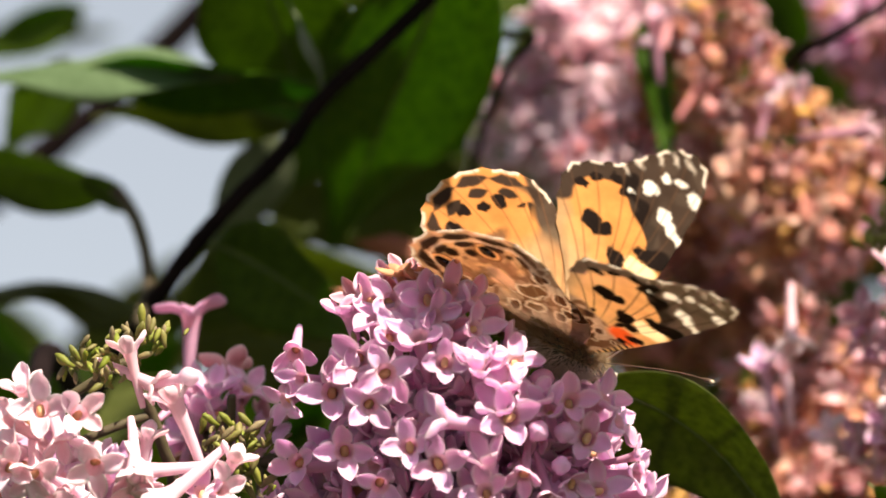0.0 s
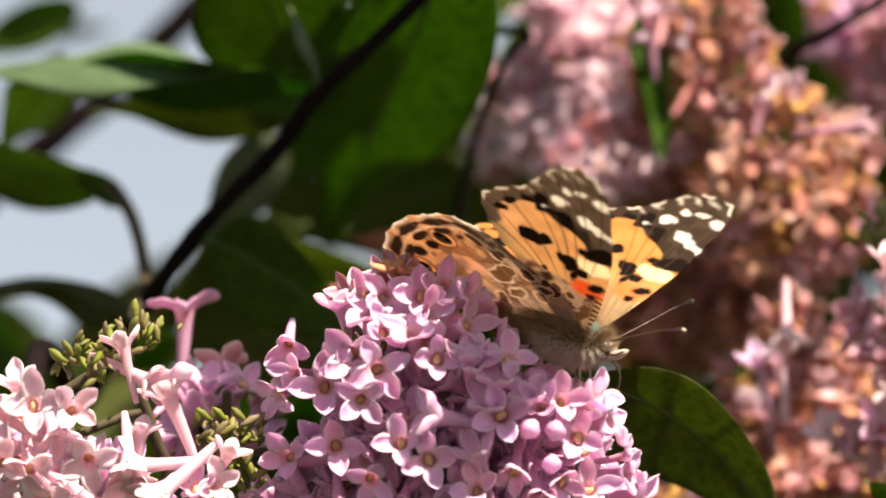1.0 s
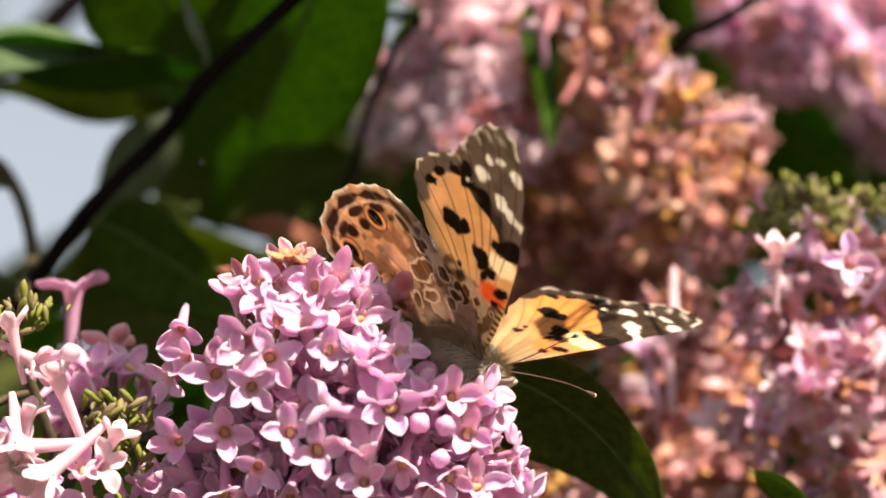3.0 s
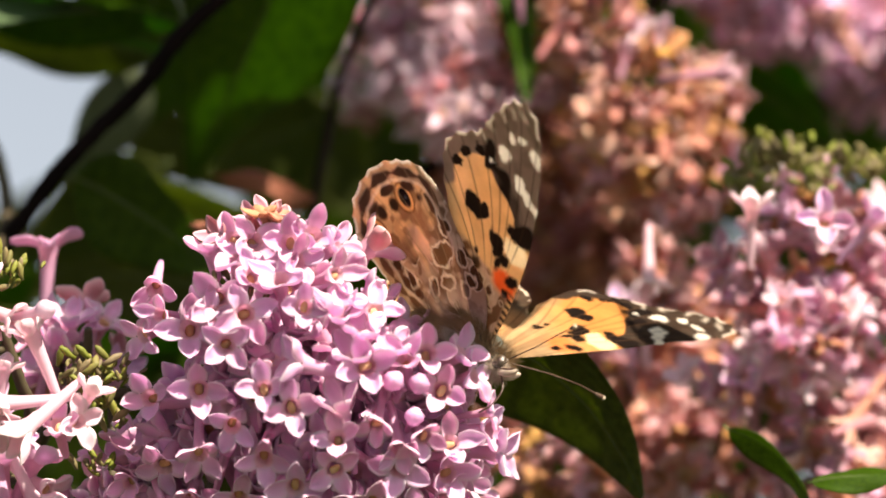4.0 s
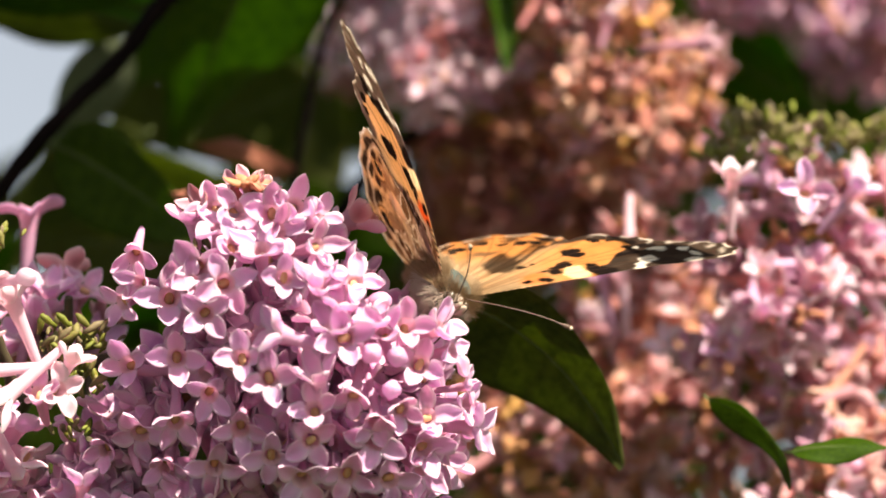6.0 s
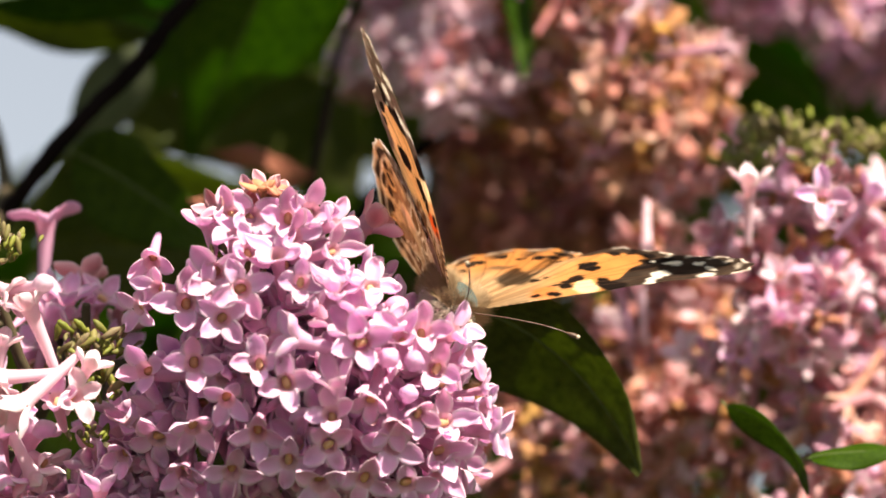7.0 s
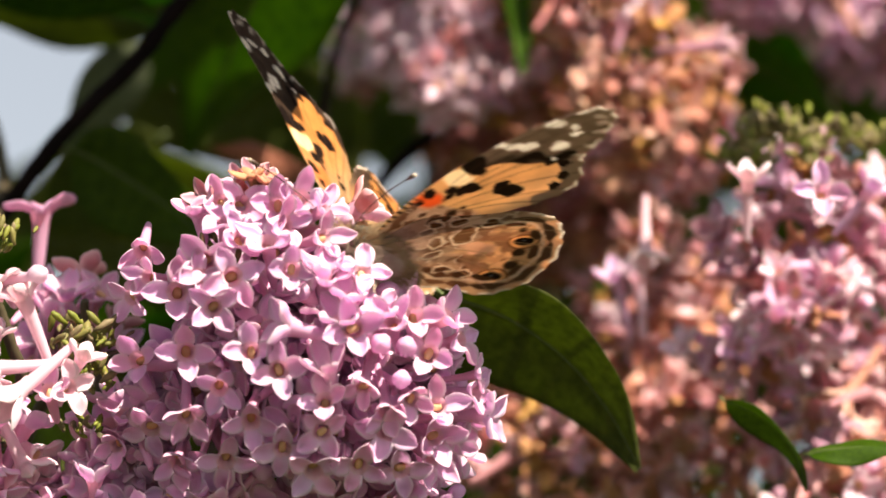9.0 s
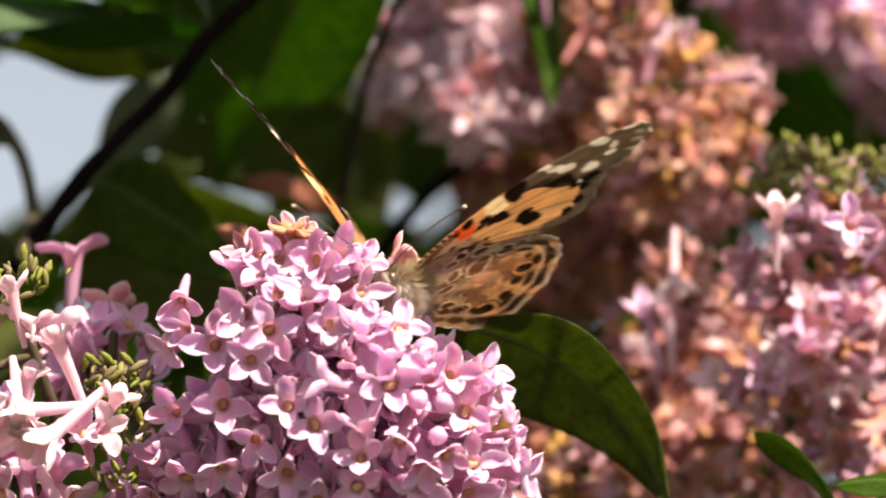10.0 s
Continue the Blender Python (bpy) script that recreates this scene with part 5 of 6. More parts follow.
def wing_mesh(name, edge, hub, colour, side, scallop):
    """A thin two-sided wing sheet; local x outwards, y forwards or back by side, z up."""
    n, rings = 480, 84
    b = outline(edge, n)
    hub = np.array(hub)
    ang = np.arange(n)
    b = hub + (b - hub) * (1 + scallop * (0.6 - np.abs(np.sin(ang * np.pi / 20)))[:, None] * np.where((b[:, 1] > 9) | (b[:, 0] > 20), 1, 0)[:, None])
    rr = np.linspace(0, 1, rings + 1)[1:] ** 0.8
    grid = hub + (b - hub)[None] * rr[:, None, None]
    xy = np.concatenate([[hub], grid.reshape(-1, 2)])
    # distance from the outer edge
    rim = np.full(len(xy), 99.0)
    outer = b[(b[:, 1] > 7.0)] if hub[0] < 10 else b[(b[:, 0] > 15.0) & (b[:, 1] > 1.0)]
    for p in outer[::2]:
        rim = np.minimum(rim, np.hypot(xy[:, 0] - p[0], xy[:, 1] - p[1]))
    x, y = xy[:, 0], xy[:, 1]
    z = 0.10 * np.sin(np.arctan2(y + 2, x + 2) * 30) * np.clip(np.hypot(x, y) / 20, 0, 1) + 0.9 * np.sin(np.clip(x / 31, 0, 1) * np.pi) - 0.004 * (y - 6) ** 2
    thick = 0.07
    count = len(xy)
    top = np.stack([x, side * y, z + thick / 2], 1)
    low = np.stack([x, side * y, z - thick / 2], 1)
    verts = np.concatenate([top, low]) * MM
    faces, slots = [], []
    for k in range(n):
        k2 = (k + 1) % n
        faces.append((0, 1 + k, 1 + k2))
        faces.append((count, count + 1 + k2, count + 1 + k))
        slots += [0, 1, 0]
        last = 1 + (rings - 1) * n
        faces.append((last + k, count + last + k, count + last + k2, last + k2))
    for r in range(rings - 1):
        o = 1 + r * n
        for k in range(n):
            k2 = (k + 1) % n
            faces.append((o + k, o + n + k, o + n + k2, o + k2))
            faces.append((count + o + k, count + o + k2, count + o + n + k2, count + o + n + k))
            slots += [0, 1]
    me = mesh_of(name, verts.tolist(), faces, [WING, WING_UNDER], slots)
    cols = np.concatenate([colour(x, y, rim, False), colour(x, y, rim, True)])
    layer = me.color_attributes.new("scales", "FLOAT_COLOR", "POINT")
    layer.data.foreach_set("color", np.concatenate([np.clip(cols, 0, 1), np.ones((len(cols), 1))], 1).astype(np.float32).ravel())
    if side < 0:
        me.flip_normals()
    return me


def fore_pose(side, flap, sweep):
    """Forewing on its hinge: side 1 is the left one; flap lifts it, sweep brings it forward."""
    f, s = radians(flap), radians(sweep)
    o = Vector((0, side * math.cos(f), math.sin(f)))
    x = Vector((1, 0, 0))
    along, back = x * math.sin(s) + o * math.cos(s), -x * math.cos(s) + o * math.sin(s)
    m = Matrix((along, side * back, along.cross(side * back))).transposed().to_4x4()
    m.translation = Vector((1.0, 1.3 * side, 0.9)) * MM
    return m


def hind_pose(side, flap, swing=0.0):
    """Hindwing on its hinge: flap lifts it, swing turns it forward in its own plane."""
    f, w = radians(flap), radians(swing)
    out, x = Vector((0, side * math.cos(f), math.sin(f))), Vector((1, 0, 0))
    o = out * math.cos(w) + x * math.sin(w)
    fwd = -side * (x * math.cos(w) - out * math.sin(w))
    m = Matrix((o, fwd, o.cross(fwd))).transposed().to_4x4()
    m.translation = Vector((-1.2, 1.2 * side, 0.7)) * MM
    return m


def hairs(centre, radii, count, length, lean, rng, keep=lambda n: True, thick=0.045):
    pile = Pile()
    for _ in range(count):
        n = Vector((rng.gauss(0, 1), rng.gauss(0, 1), rng.gauss(0, 1))).normalized()
        if not keep(n):
            continue
        p = Vector(centre) + Vector((n.x * radii[0], n.y * radii[1], n.z * radii[2]))
        tip = p + (n + Vector(lean) + Vector((rng.gauss(0, 0.2), rng.gauss(0, 0.2), rng.gauss(0, 0.2)))).normalized() * length * rng.uniform(0.6, 1.3)
        s = n.orthogonal().normalized() * thick
        q = n.cross(s)
        pile.add([(p + s) * MM, (p - s * 0.5 + q * 0.87) * MM, (p - s * 0.5 - q * 0.87) * MM, tip * MM], [(0, 1, 3), (1, 2, 3), (2, 0, 3)])
    return pile


butterfly = thing("butterfly", (0, 0, 0), "orange, black and white butterfly feeding on the lilac", "butterfly")
b_rng = random.Random(77)
thorax = Pile()
tv, tf = ball_geometry((0, 0, 0), [4.3 * MM, 3.0 * MM, 2.8 * MM], 14, 20)
thorax.add(tv, tf)
thorax_ob = part_of("thorax", thorax.mesh("thorax", [FUR_BACK]), butterfly, label="furry greenish grey thorax")
part_of("fur", hairs((0, 0, 0), (4.2, 2.9, 2.7), 6000, 1.9, (-0.6, 0, 0.25), b_rng, lambda n: n.z > -0.1 and (n.z < 0.45 or abs(n.y) > 0.52 or n.x < -0.45)).mesh("fur", [FUR], False), thorax_ob)
part_of("fur", hairs((0, 0, 0), (4.2, 2.9, 2.7), 6000, 1.5, (-0.5, 0, -0.3), b_rng, lambda n: n.z < 0).mesh("fur", [FUR_PALE], False), thorax_ob, label="pale belly hair")
abdomen = Pile()
ab_pts = [Vector((-2.6 - 10.2 * t, 0, -0.1 - 0.5 * t - 0.9 * t * t)) * MM for t in np.linspace(0, 1, 22)]
ab_r = [(1.35 + 0.55 * math.sin(math.pi * min(1, t * 1.15)) - 1.15 * t ** 3 + 0.07 * math.cos(t * 50)) * MM for t in np.linspace(0, 1, 22)]
av, af = tube_geometry(ab_pts, ab_r, 16)
abdomen.add(av, af)
ab_ob = part_of("abdomen", abdomen.mesh("abdomen", [FUR]), butterfly, label="tan ringed abdomen")
part_of("fur", hairs((-5, 0, -0.2), (5.2, 1.85, 1.85), 3600, 1.5, (-1.0, 0, 0.15), b_rng, thick=0.04).mesh("fur", [FUR], False), ab_ob)
for s in (1, -1):
    part_of("fur", hairs((-1.5, 2.2 * s, 1.7), (3.2, 1.2, 0.7), 1300, 1.5, (-0.9, 0.3 * s, 0.3), b_rng, lambda n: n.z > -0.2, thick=0.04).mesh("fur", [FUR], False), thorax_ob)
head = Pile()
hv, hf = ball_geometry(Vector((4.1, 0, -0.25)) * MM, [1.25 * MM, 1.25 * MM, 1.2 * MM], 10, 14)
head.add(hv, hf)
head_ob = part_of("head", head.mesh("head", [FUR_PALE]), butterfly)
part_of("fur", hairs((4.1, 0, -0.2), (1.3, 1.3, 1.25), 500, 0.8, (0.3, 0, 0.4), b_rng, lambda n: n.z > 0.3).mesh("fur", [FUR], False), head_ob)
part_of("fur", hairs((4.1, 0, -0.2), (1.3, 1.3, 1.25), 900, 0.7, (0.3, 0, -0.3), b_rng, lambda n: n.z < 0.4).mesh("fur", [FUR_PALE], False), head_ob, label="pale face hair")
for s in (1, -1):
    ev, ef = ball_geometry(Vector((4.55, 1.02 * s, -0.15)) * MM, [0.85 * MM, 0.62 * MM, 0.95 * MM], 10, 14)
    part_of("eye", mesh_of("eye", ev, ef, [EYE_MAT]), head_ob, label="brown compound eye")
    pv, pf = tube_geometry(spline([Vector((4.9, 0.3 * s, -0.9)) * MM, Vector((6.0, 0.4 * s, -0.6)) * MM, Vector((7.0, 0.35 * s, 0.2)) * MM], 8), [r * MM for r in (0.4, 0.5, 0.56, 0.56, 0.5, 0.42, 0.32, 0.12)], 8)
    palp = part_of("palp", mesh_of("palp", pv, pf, [FUR_PALE]), head_ob, label="pale palp with a dark side stripe")
    bv, bf = tube_geometry(spline([Vector((5.0, 0.76 * s, -0.75)) * MM, Vector((6.0, 0.88 * s, -0.45)) * MM, Vector((6.9, 0.66 * s, 0.25)) * MM], 8), [r * MM for r in (0.06, 0.13, 0.15, 0.15, 0.14, 0.12, 0.09, 0.03)], 6)
    part_of("stripe", mesh_of("stripe", bv, bf, [CHITIN]), palp)
    reach = Vector((9.6, 11.0, 5.4)) if s > 0 else Vector((15.4, -7.2, 6.0))
    root = Vector((4.9, 0.45 * s, 0.75))
    line = spline([root * MM, (root.lerp(reach, 0.35) + Vector((0.5, 0, 0.5))) * MM, (root.lerp(reach, 0.7) + Vector((0.3, 0, 0.5))) * MM, reach * MM], 26)
    nv, nf = tube_geometry(line, [(0.075 if i < 21 else 0.075 + 0.22 * math.sin((i - 21) / 4 * math.pi * 0.8)) * MM for i in range(26)], 7)
    ant = part_of("antenna", mesh_of("antenna", nv, nf, [CHITIN]), head_ob, label="thin dark antenna with a pale club tip")
    cv, cf = ball_geometry(line[-1], [0.27 * MM] * 3, 6, 8)
    part_of("club_tip", mesh_of("club_tip", cv, cf, [CREAM]), ant)
    for k, (lx, reach_x, reach_y) in enumerate(((1.6, 2.6, 1.5), (0.0, 0.4, 2.0), (-1.4, -2.4, 2.0))):
        leg = spline([Vector((lx, 0.9 * s, -1.5)) * MM, Vector((lx + (reach_x - lx) * 0.5, (0.9 + reach_y * 0.55) * s, -1.1)) * MM, Vector((reach_x, reach_y * s, -3.6)) * MM, Vector((reach_x + 0.7, (reach_y + 0.5) * s, -5.6)) * MM], 14)
        lv, lf = tube_geometry(leg, [(0.19 - 0.009 * i) * MM for i in range(14)], 7)
        part_of("leg", mesh_of("leg", lv, lf, [CREAM]), butterfly, label="slender cream leg")
tongue = spline([Vector((5.1, 0, -1.1)) * MM, Vector((6.6, 0.1, -2.4)) * MM, Vector((6.9, 0.1, -4.4)) * MM, Vector((6.2, 0, -6.2)) * MM], 14)
qv, qf = tube_geometry(tongue, [0.11 * MM] * 14, 6)
part_of("proboscis", mesh_of("proboscis", qv, qf, [CHITIN]), head_ob)
wings = {}
for s, word in ((1, "left"), (-1, "right")):
    wings["hind_" + word] = part_of("hindwing", wing_mesh("hindwing_" + word, HIND_EDGE, (7.0, 10.5), hind_colour, s, 0.028), butterfly, hind_pose(s, 40), "orange hindwing with black dots, mottled brown and ringed underneath")
    wings["fore_" + word] = part_of("forewing", wing_mesh("forewing_" + word, FORE_EDGE, (16.0, 5.0), fore_colour, s, 0.035), butterfly, fore_pose(s, 40, 11), "orange forewing with a black tip and white spots")


# ---------------------------------------------------------------- what moves
def sway(root, right, down, degrees):
    """The panicle's foot at root, shifted by right and down (1/15.68 mm) and turned about the line of sight through 470, 760."""
    turn = Matrix.Rotation(radians(degrees), 4, AHEAD)
    hub = at(470, 760, 6)
    return Matrix.Translation(hub + (RIGHT * right - ABOVE * down) / 15.68 * MM) @ turn @ Matrix.Translation(at(*root) - hub)


def motions():
    walk(butterfly, [
        (0.0, pose(0.01365, 0.00638, 1.48995, 27.6, 25.8, 15.6)), (0.3, pose(0.01280, 0.00574, 1.49066, 44.0, 24.1, 7.0)),
        (0.5, pose(0.01319, 0.00537, 1.49084, 48.4, 22.2, 2.3)), (0.7, pose(0.01591, 0.00507, 1.49002, 31.1, 24.8, -17.6)),
        (1.0, pose(0.01496, 0.00426, 1.49044, 18.8, 19.4, -17.4)), (1.2, pose(0.01375, 0.00387, 1.48763, 20.9, 32.0, -22.3)),
        (1.5, pose(0.01174, 0.00292, 1.48503, 21.1, 46.7, -9.0)), (1.8, pose(0.01274, 0.00228, 1.48536, 12.1, 50.3, -24.8)),
        (2.0, pose(0.01339, 0.00167, 1.48642, -20.9, 29.3, -42.8)), (2.3, pose(0.01735, 0.00246, 1.48840, -6.2, 13.3, -23.6)),
        (2.5, pose(0.01621, 0.00395, 1.48511, -12.9, 30.1, -26.2)), (2.7, pose(0.01533, 0.00383, 1.48610, -14.6, 28.6, -28.4)),
        (3.8, pose(0.02033, 0.00460, 1.48509, -33.1, 23.0, -43.9)), (4.0, pose(0.02009, 0.00530, 1.48230, -26.5, 28.9, -42.7)),
        (4.28, pose(0.01875, 0.00729, 1.48252, -49.3, 48.3, -58.0)), (4.4, pose(0.01875, 0.00729, 1.48252, -49.3, 48.3, -58.0)), (4.5, pose(0.02027, 0.00506, 1.48337, -31.4, 20.1, -51.3)), (4.7, pose(0.01990, 0.00557, 1.48488, -34.6, 15.5, -63.5)),
        (5.0, pose(0.01877, 0.00604, 1.48459, -52.5, 10.9, -80.7)), (5.2, pose(0.02045, 0.00635, 1.48709, -24.9, 12.8, -67.6)),
        (6.3, pose(0.01766, 0.00679, 1.48490, -33.1, 26.1, -74.7)), (6.5, pose(0.01734, 0.00686, 1.48452, -32.5, 24.8, -76.4)),
        (7.0, pose(0.01758, 0.00782, 1.48515, -28.1, 24.9, -75.1)), (7.37, pose(0.01758, 0.00782, 1.48515, -28.1, 24.9, -75.1)), (7.5, pose(0.01852, 0.00984, 1.48648, -19.6, 14.6, -72.0)),
        (7.8, pose(0.01351, 0.00768, 1.48527, -30.7, 30.1, -94.2)), (8.0, pose(0.01302, 0.00606, 1.48530, -34.8, 38.2, -102.0)),
        (8.3, pose(0.01458, 0.00512, 1.48473, -33.2, 41.8, -103.0)), (8.5, pose(0.01460, 0.00442, 1.48466, -26.9, 41.3, -101.0)),
        (8.8, pose(0.01231, 0.00331, 1.48786, -10.5, 6.1, -107.8)), (9.0, pose(0.00777, 0.00265, 1.48968, -3.2, -8.3, -120.9)),
        (9.3, pose(0.00555, 0.00324, 1.48960, -7.1, -7.2, -116.5)), (9.4, pose(0.00919, 0.00359, 1.48974, 10.7, -8.6, -107.5)), (9.5, pose(0.00919, 0.00359, 1.48974, 10.7, -8.6, -107.5)),
        (9.8, pose(0.00941, 0.00368, 1.48955, 7.5, -10.2, -107.0)), (10.0, pose(0.00785, 0.00384, 1.48905, 4.9, -7.0, -107.0)),
    ])
    walk(wings["fore_left"], [
        (0.0, fore_pose(1, 42.3, 16.9)), (0.3, fore_pose(1, 22.2, 13.1)), (0.5, fore_pose(1, 16.5, 9.9)),
        (0.7, fore_pose(1, 15.1, 9.0)), (1.0, fore_pose(1, 22.6, 11.3)), (1.2, fore_pose(1, 21.9, 12.8)),
        (1.5, fore_pose(1, 46.9, 12.1)), (1.8, fore_pose(1, 36.3, 8.8)), (2.0, fore_pose(1, 46.6, 8.5)),
        (2.3, fore_pose(1, 35.2, 15.7)), (2.5, fore_pose(1, 32.6, 19.1)), (2.7, fore_pose(1, 36.0, 16.8)),
        (3.8, fore_pose(1, 51.1, 13.3)), (4.0, fore_pose(1, 45.4, 16.0)), (4.28, fore_pose(1, 58.6, 15.9)), (4.4, fore_pose(1, 58.6, 15.9)), (4.5, fore_pose(1, 43.4, 15.1)),
        (4.7, fore_pose(1, 36.5, -2.9)), (5.0, fore_pose(1, 52.1, -18.4)), (5.2, fore_pose(1, 33.4, -1.4)),
        (6.3, fore_pose(1, 46.6, 9.4)), (6.5, fore_pose(1, 45.3, 11.5)), (7.0, fore_pose(1, 41.8, 11.3)),
        (7.37, fore_pose(1, 41.8, 11.3)), (7.5, fore_pose(1, 35.4, 9.3)), (7.8, fore_pose(1, 49.2, 9.6)), (8.0, fore_pose(1, 51.4, 8.1)),
        (8.3, fore_pose(1, 49.3, 5.1)), (8.5, fore_pose(1, 43.6, 5.0)), (8.8, fore_pose(1, 22.3, 8.9)),
        (9.0, fore_pose(1, 24.1, 11.2)), (9.3, fore_pose(1, 56.1, 7.7)), (9.4, fore_pose(1, 16.2, 8.3)), (9.5, fore_pose(1, 16.2, 8.3)),
        (9.8, fore_pose(1, 19.8, 6.7)), (10.0, fore_pose(1, 26.2, 8.0)),
    ])
    walk(wings["fore_right"], [
        (0.0, fore_pose(-1, 32.4, 19.3)), (0.3, fore_pose(-1, 47.1, 22.7)), (0.5, fore_pose(-1, 53.8, 23.6)),
        (0.7, fore_pose(-1, 53.9, 20.8)), (1.0, fore_pose(-1, 44.1, 15.0)), (1.2, fore_pose(-1, 62.8, 6.8)),
        (1.5, fore_pose(-1, 35.8, 2.1)), (1.8, fore_pose(-1, 50.6, 10.4)), (2.0, fore_pose(-1, 35.5, 18.3)),
        (2.3, fore_pose(-1, 37.8, 15.3)), (2.5, fore_pose(-1, 40.4, 17.3)), (2.7, fore_pose(-1, 35.7, 16.6)),
        (3.8, fore_pose(-1, 26.5, 19.2)), (4.0, fore_pose(-1, 34.9, 18.5)), (4.28, fore_pose(-1, 28.3, 10.0)), (4.4, fore_pose(-1, 28.3, 10.0)), (4.5, fore_pose(-1, 48.5, 17.3)),
        (4.7, fore_pose(-1, 42.8, 10.6)), (5.0, fore_pose(-1, 33.8, 17.5)), (5.2, fore_pose(-1, 28.9, 5.3)),
        (6.3, fore_pose(-1, 31.4, 9.6)), (6.5, fore_pose(-1, 33.6, 9.9)), (7.0, fore_pose(-1, 36.6, 7.7)),
        (7.37, fore_pose(-1, 36.6, 7.7)), (7.5, fore_pose(-1, 48.5, 11.7)), (7.8, fore_pose(-1, 41.7, 10.1)), (8.0, fore_pose(-1, 39.8, 6.4)),
        (8.3, fore_pose(-1, 42.6, 4.0)), (8.5, fore_pose(-1, 49.1, 5.8)), (8.8, fore_pose(-1, 61.4, 12.0)),
        (9.0, fore_pose(-1, 56.6, 13.1)), (9.3, fore_pose(-1, 67.9, 11.7)), (9.4, fore_pose(-1, 58.0, 18.1)), (9.5, fore_pose(-1, 58.0, 18.1)),
        (9.8, fore_pose(-1, 57.2, 18.8)), (10.0, fore_pose(-1, 57.4, 15.0)),
    ])
    walk(wings["hind_left"], [
        (0.0, hind_pose(1, 40.6, 7.6)), (0.3, hind_pose(1, 23.2, 2.2)), (0.5, hind_pose(1, 17.9, -1.4)),
        (0.7, hind_pose(1, 19.1, -0.9)), (1.0, hind_pose(1, 22.8, 0.0)), (1.2, hind_pose(1, 24.2, -0.5)),
        (1.5, hind_pose(1, 52.3, -1.4)), (1.8, hind_pose(1, 37.3, -0.5)), (2.0, hind_pose(1, 44.6, 0.0)),
        (2.3, hind_pose(1, 34.1, 0.0)), (2.5, hind_pose(1, 32.1, 0.0)), (2.7, hind_pose(1, 35.3, 0.0)),
        (3.8, hind_pose(1, 49.4, 0.0)), (4.0, hind_pose(1, 43.6, 0.0)), (4.28, hind_pose(1, 57.4, 0.0)), (4.4, hind_pose(1, 57.4, 0.0)), (4.5, hind_pose(1, 41.8, 0.0)),
        (4.7, hind_pose(1, 35.3, 0.0)), (5.0, hind_pose(1, 53.0, -0.2)), (5.2, hind_pose(1, 32.8, 1.0)),
        (6.3, hind_pose(1, 45.6, 6.3)), (6.5, hind_pose(1, 44.2, 7.3)), (7.0, hind_pose(1, 38.7, 6.5)),
        (7.37, hind_pose(1, 38.7, 6.5)), (7.5, hind_pose(1, 34.5, 0.0)), (7.8, hind_pose(1, 46.5, 1.0)), (8.0, hind_pose(1, 47.5, 1.6)),
        (8.3, hind_pose(1, 45.5, -1.4)), (8.5, hind_pose(1, 39.8, -3.3)), (8.8, hind_pose(1, 23.2, 1.1)),
        (9.0, hind_pose(1, 20.2, 4.1)), (9.3, hind_pose(1, 50.9, 3.2)), (9.4, hind_pose(1, 13.8, 2.6)), (9.5, hind_pose(1, 13.8, 2.6)),
        (9.8, hind_pose(1, 16.1, 2.8)), (10.0, hind_pose(1, 23.6, 2.9)),
    ])
    walk(wings["hind_right"], [
        (0.0, hind_pose(-1, 32.5, 0.0)), (0.3, hind_pose(-1, 46.0, 0.0)), (0.5, hind_pose(-1, 51.3, 0.0)),
        (0.7, hind_pose(-1, 53.0, 1.4)), (1.0, hind_pose(-1, 40.5, 3.5)), (1.2, hind_pose(-1, 64.4, 2.1)),
        (1.5, hind_pose(-1, 33.4, 0.0)), (1.8, hind_pose(-1, 48.4, 4.5)), (2.0, hind_pose(-1, 31.8, 7.4)),
        (2.3, hind_pose(-1, 33.4, 8.8)), (2.5, hind_pose(-1, 39.1, 9.7)), (2.7, hind_pose(-1, 30.4, 9.6)),
        (3.8, hind_pose(-1, 20.8, 9.5)), (4.0, hind_pose(-1, 32.1, 9.4)), (4.28, hind_pose(-1, 23.8, 0.6)), (4.4, hind_pose(-1, 23.8, 0.6)), (4.5, hind_pose(-1, 43.8, 7.0)),
        (4.7, hind_pose(-1, 46.1, -0.0)), (5.0, hind_pose(-1, 32.5, 2.4)), (5.2, hind_pose(-1, 35.8, -9.0)),
        (6.3, hind_pose(-1, 29.9, -0.3)), (6.5, hind_pose(-1, 30.7, 1.2)), (7.0, hind_pose(-1, 34.7, -2.3)),
        (7.37, hind_pose(-1, 34.7, -2.3)), (7.5, hind_pose(-1, 44.2, 1.0)), (7.8, hind_pose(-1, 39.1, -2.9)), (8.0, hind_pose(-1, 35.8, -5.4)),
        (8.3, hind_pose(-1, 41.2, -2.2)), (8.5, hind_pose(-1, 49.5, 0.0)), (8.8, hind_pose(-1, 61.4, 0.0)),
        (9.0, hind_pose(-1, 56.3, 0.0)), (9.3, hind_pose(-1, 68.4, 0.0)), (9.4, hind_pose(-1, 59.2, 0.0)), (9.5, hind_pose(-1, 59.2, 0.0)),
        (9.8, hind_pose(-1, 58.3, 0.0)), (10.0, hind_pose(-1, 58.5, 0.0)),
    ])
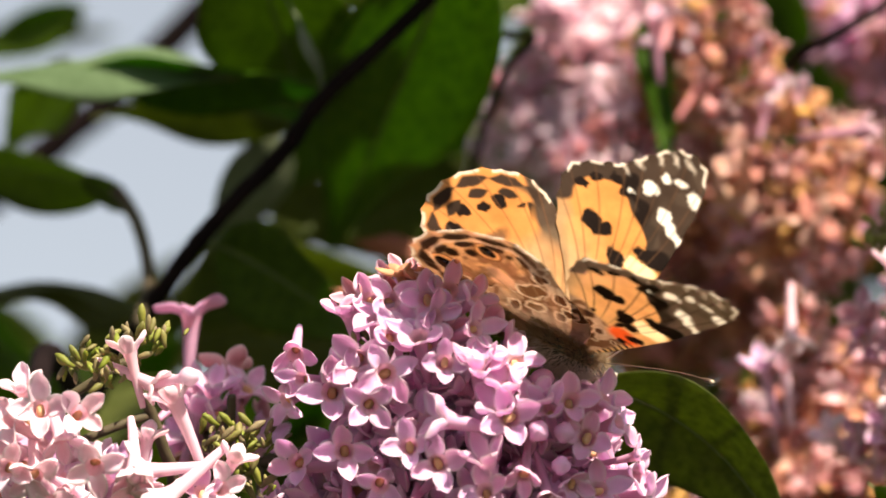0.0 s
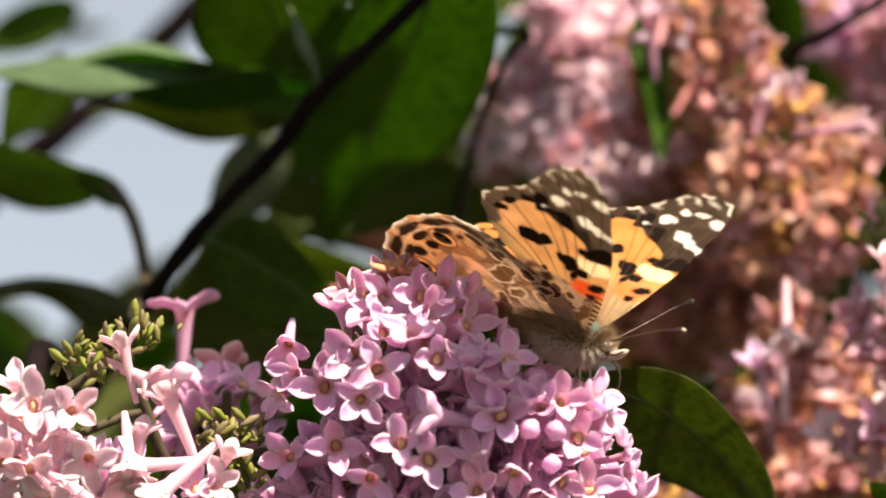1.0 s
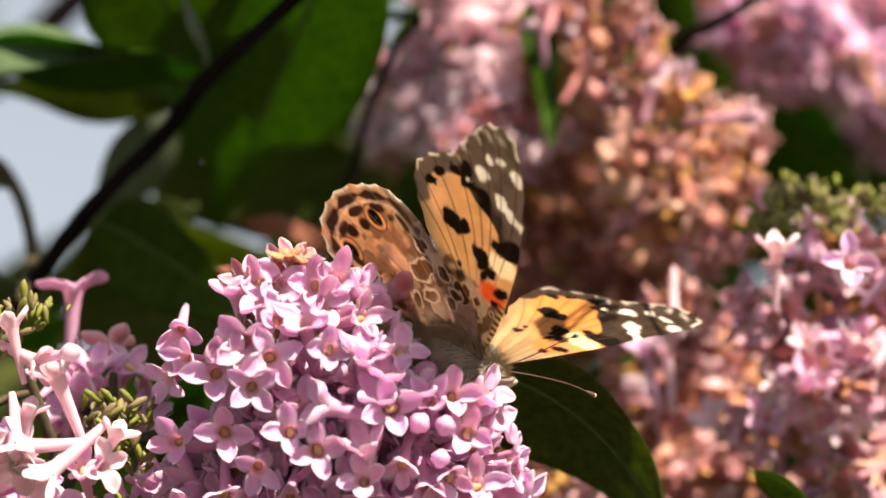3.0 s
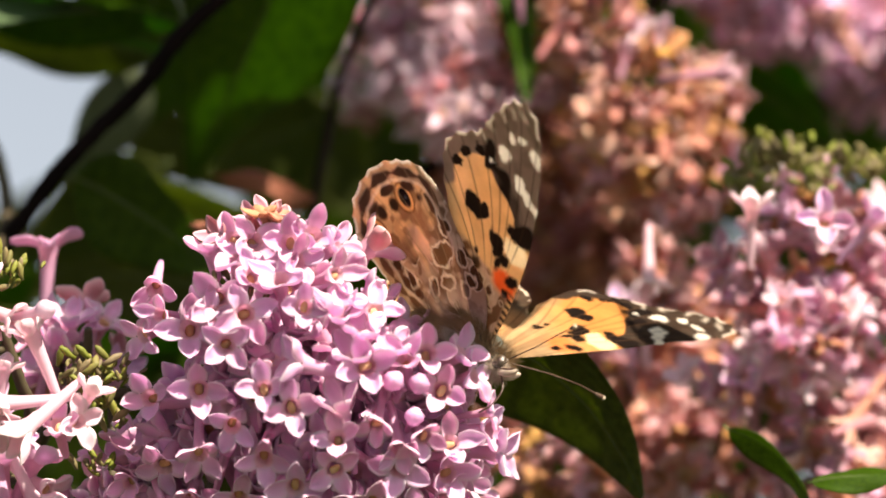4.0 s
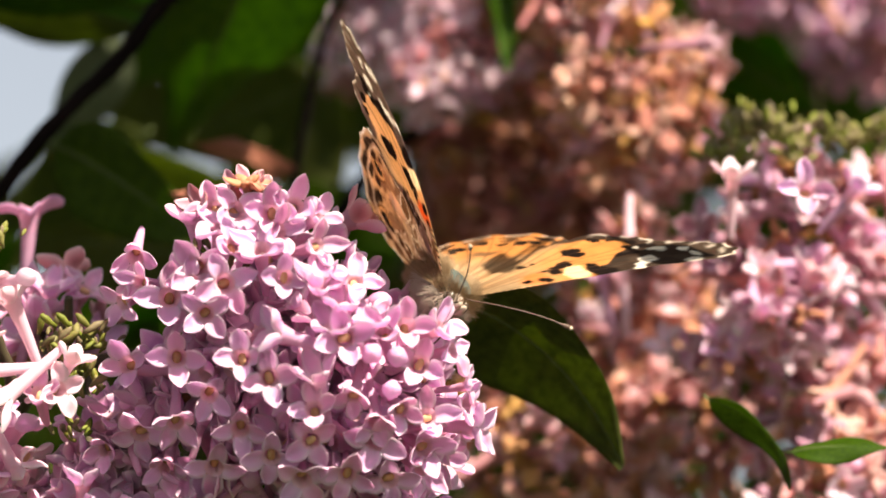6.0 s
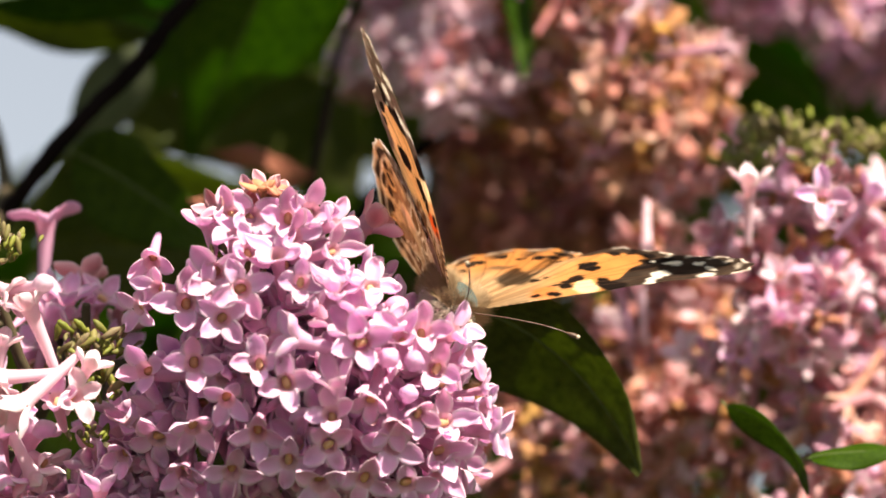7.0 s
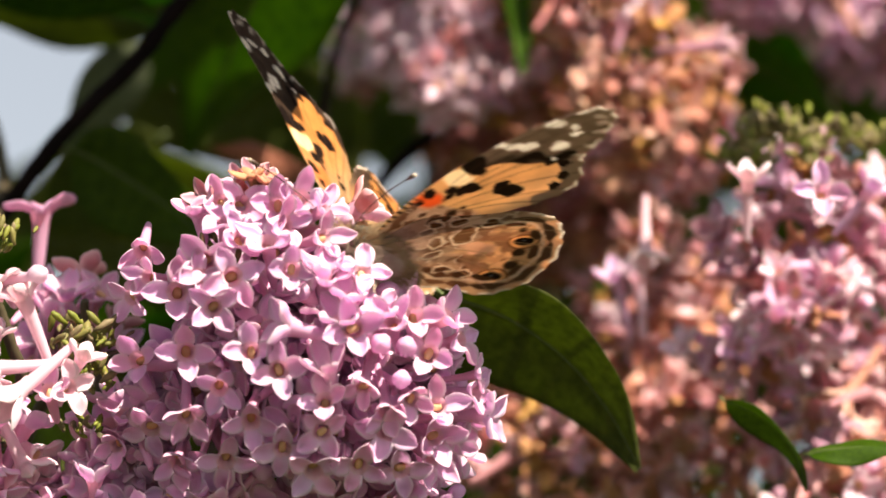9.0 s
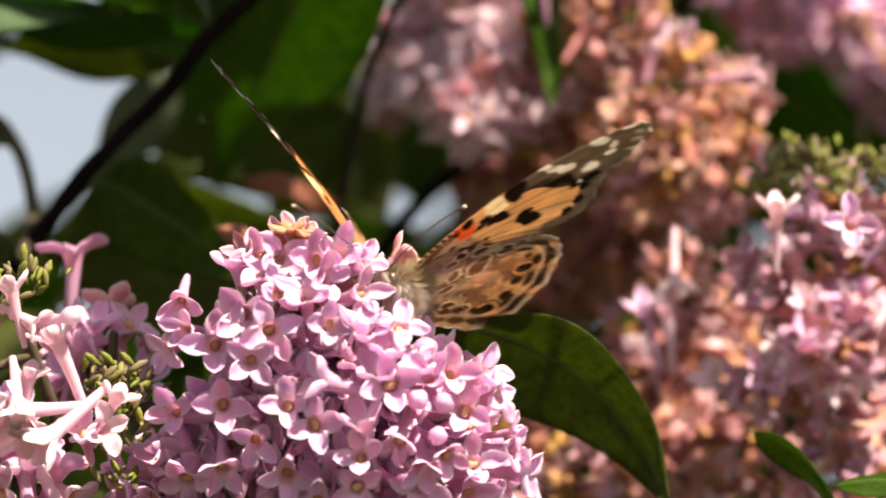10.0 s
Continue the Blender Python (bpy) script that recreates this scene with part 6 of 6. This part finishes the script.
    walk(main_panicle, [
        (0.0, sway(MAIN_ROOT, 4.1, 3.6, -3.82)), (0.5, sway(MAIN_ROOT, 2.7, 7.8, -2.69)), (1.0, sway(MAIN_ROOT, -2.9, -0.8, -2.91)),
        (1.5, sway(MAIN_ROOT, -1.0, 4.0, -2.97)), (2.0, sway(MAIN_ROOT, 8.7, 10.5, -3.50)), (2.5, sway(MAIN_ROOT, 5.4, 0.1, -1.63)),
        (4.0, sway(MAIN_ROOT, 2.5, 4.0, -1.22)), (4.5, sway(MAIN_ROOT, 4.0, 0.1, -1.21)), (5.0, sway(MAIN_ROOT, -3.3, -0.1, -0.70)),
        (6.5, sway(MAIN_ROOT, 0.0, 0.0, 0.00)), (7.0, sway(MAIN_ROOT, -1.8, -2.9, -0.17)), (7.5, sway(MAIN_ROOT, 1.6, 4.8, 0.03)),
        (8.0, sway(MAIN_ROOT, -11.2, 4.6, -0.03)), (8.5, sway(MAIN_ROOT, 20.2, 5.3, -0.27)), (9.0, sway(MAIN_ROOT, -14.1, -12.8, -1.09)),
        (9.5, sway(MAIN_ROOT, 13.7, 4.2, -1.02)), (10.0, sway(MAIN_ROOT, 0.7, 22.1, -0.19)),
    ])
    walk(pale_panicle, [
        (0.0, sway(PALE_ROOT, -1.5, 2.4, 0.73)), (0.5, sway(PALE_ROOT, -1.4, 3.4, 0.22)), (1.0, sway(PALE_ROOT, -4.3, 0.2, 0.51)),
        (1.5, sway(PALE_ROOT, -3.1, 1.0, 0.12)), (2.0, sway(PALE_ROOT, -1.3, 0.2, 0.19)), (2.5, sway(PALE_ROOT, -1.4, -2.1, 0.51)),
        (4.0, sway(PALE_ROOT, -0.4, 1.8, 0.05)), (4.5, sway(PALE_ROOT, 2.1, 0.8, -0.05)), (5.0, sway(PALE_ROOT, 1.3, 0.0, -0.24)),
        (6.5, sway(PALE_ROOT, 0.0, 0.0, 0.00)), (7.0, sway(PALE_ROOT, -0.1, -1.7, -0.14)), (7.5, sway(PALE_ROOT, -0.2, 4.5, -0.08)),
        (8.0, sway(PALE_ROOT, -5.1, 1.9, -0.06)), (8.5, sway(PALE_ROOT, 10.5, -0.4, -1.17)), (9.0, sway(PALE_ROOT, -9.4, -9.0, 0.53)),
        (9.5, sway(PALE_ROOT, 4.7, -3.7, -1.00)), (10.0, sway(PALE_ROOT, -0.8, 7.4, -0.09)),
    ])

motions()
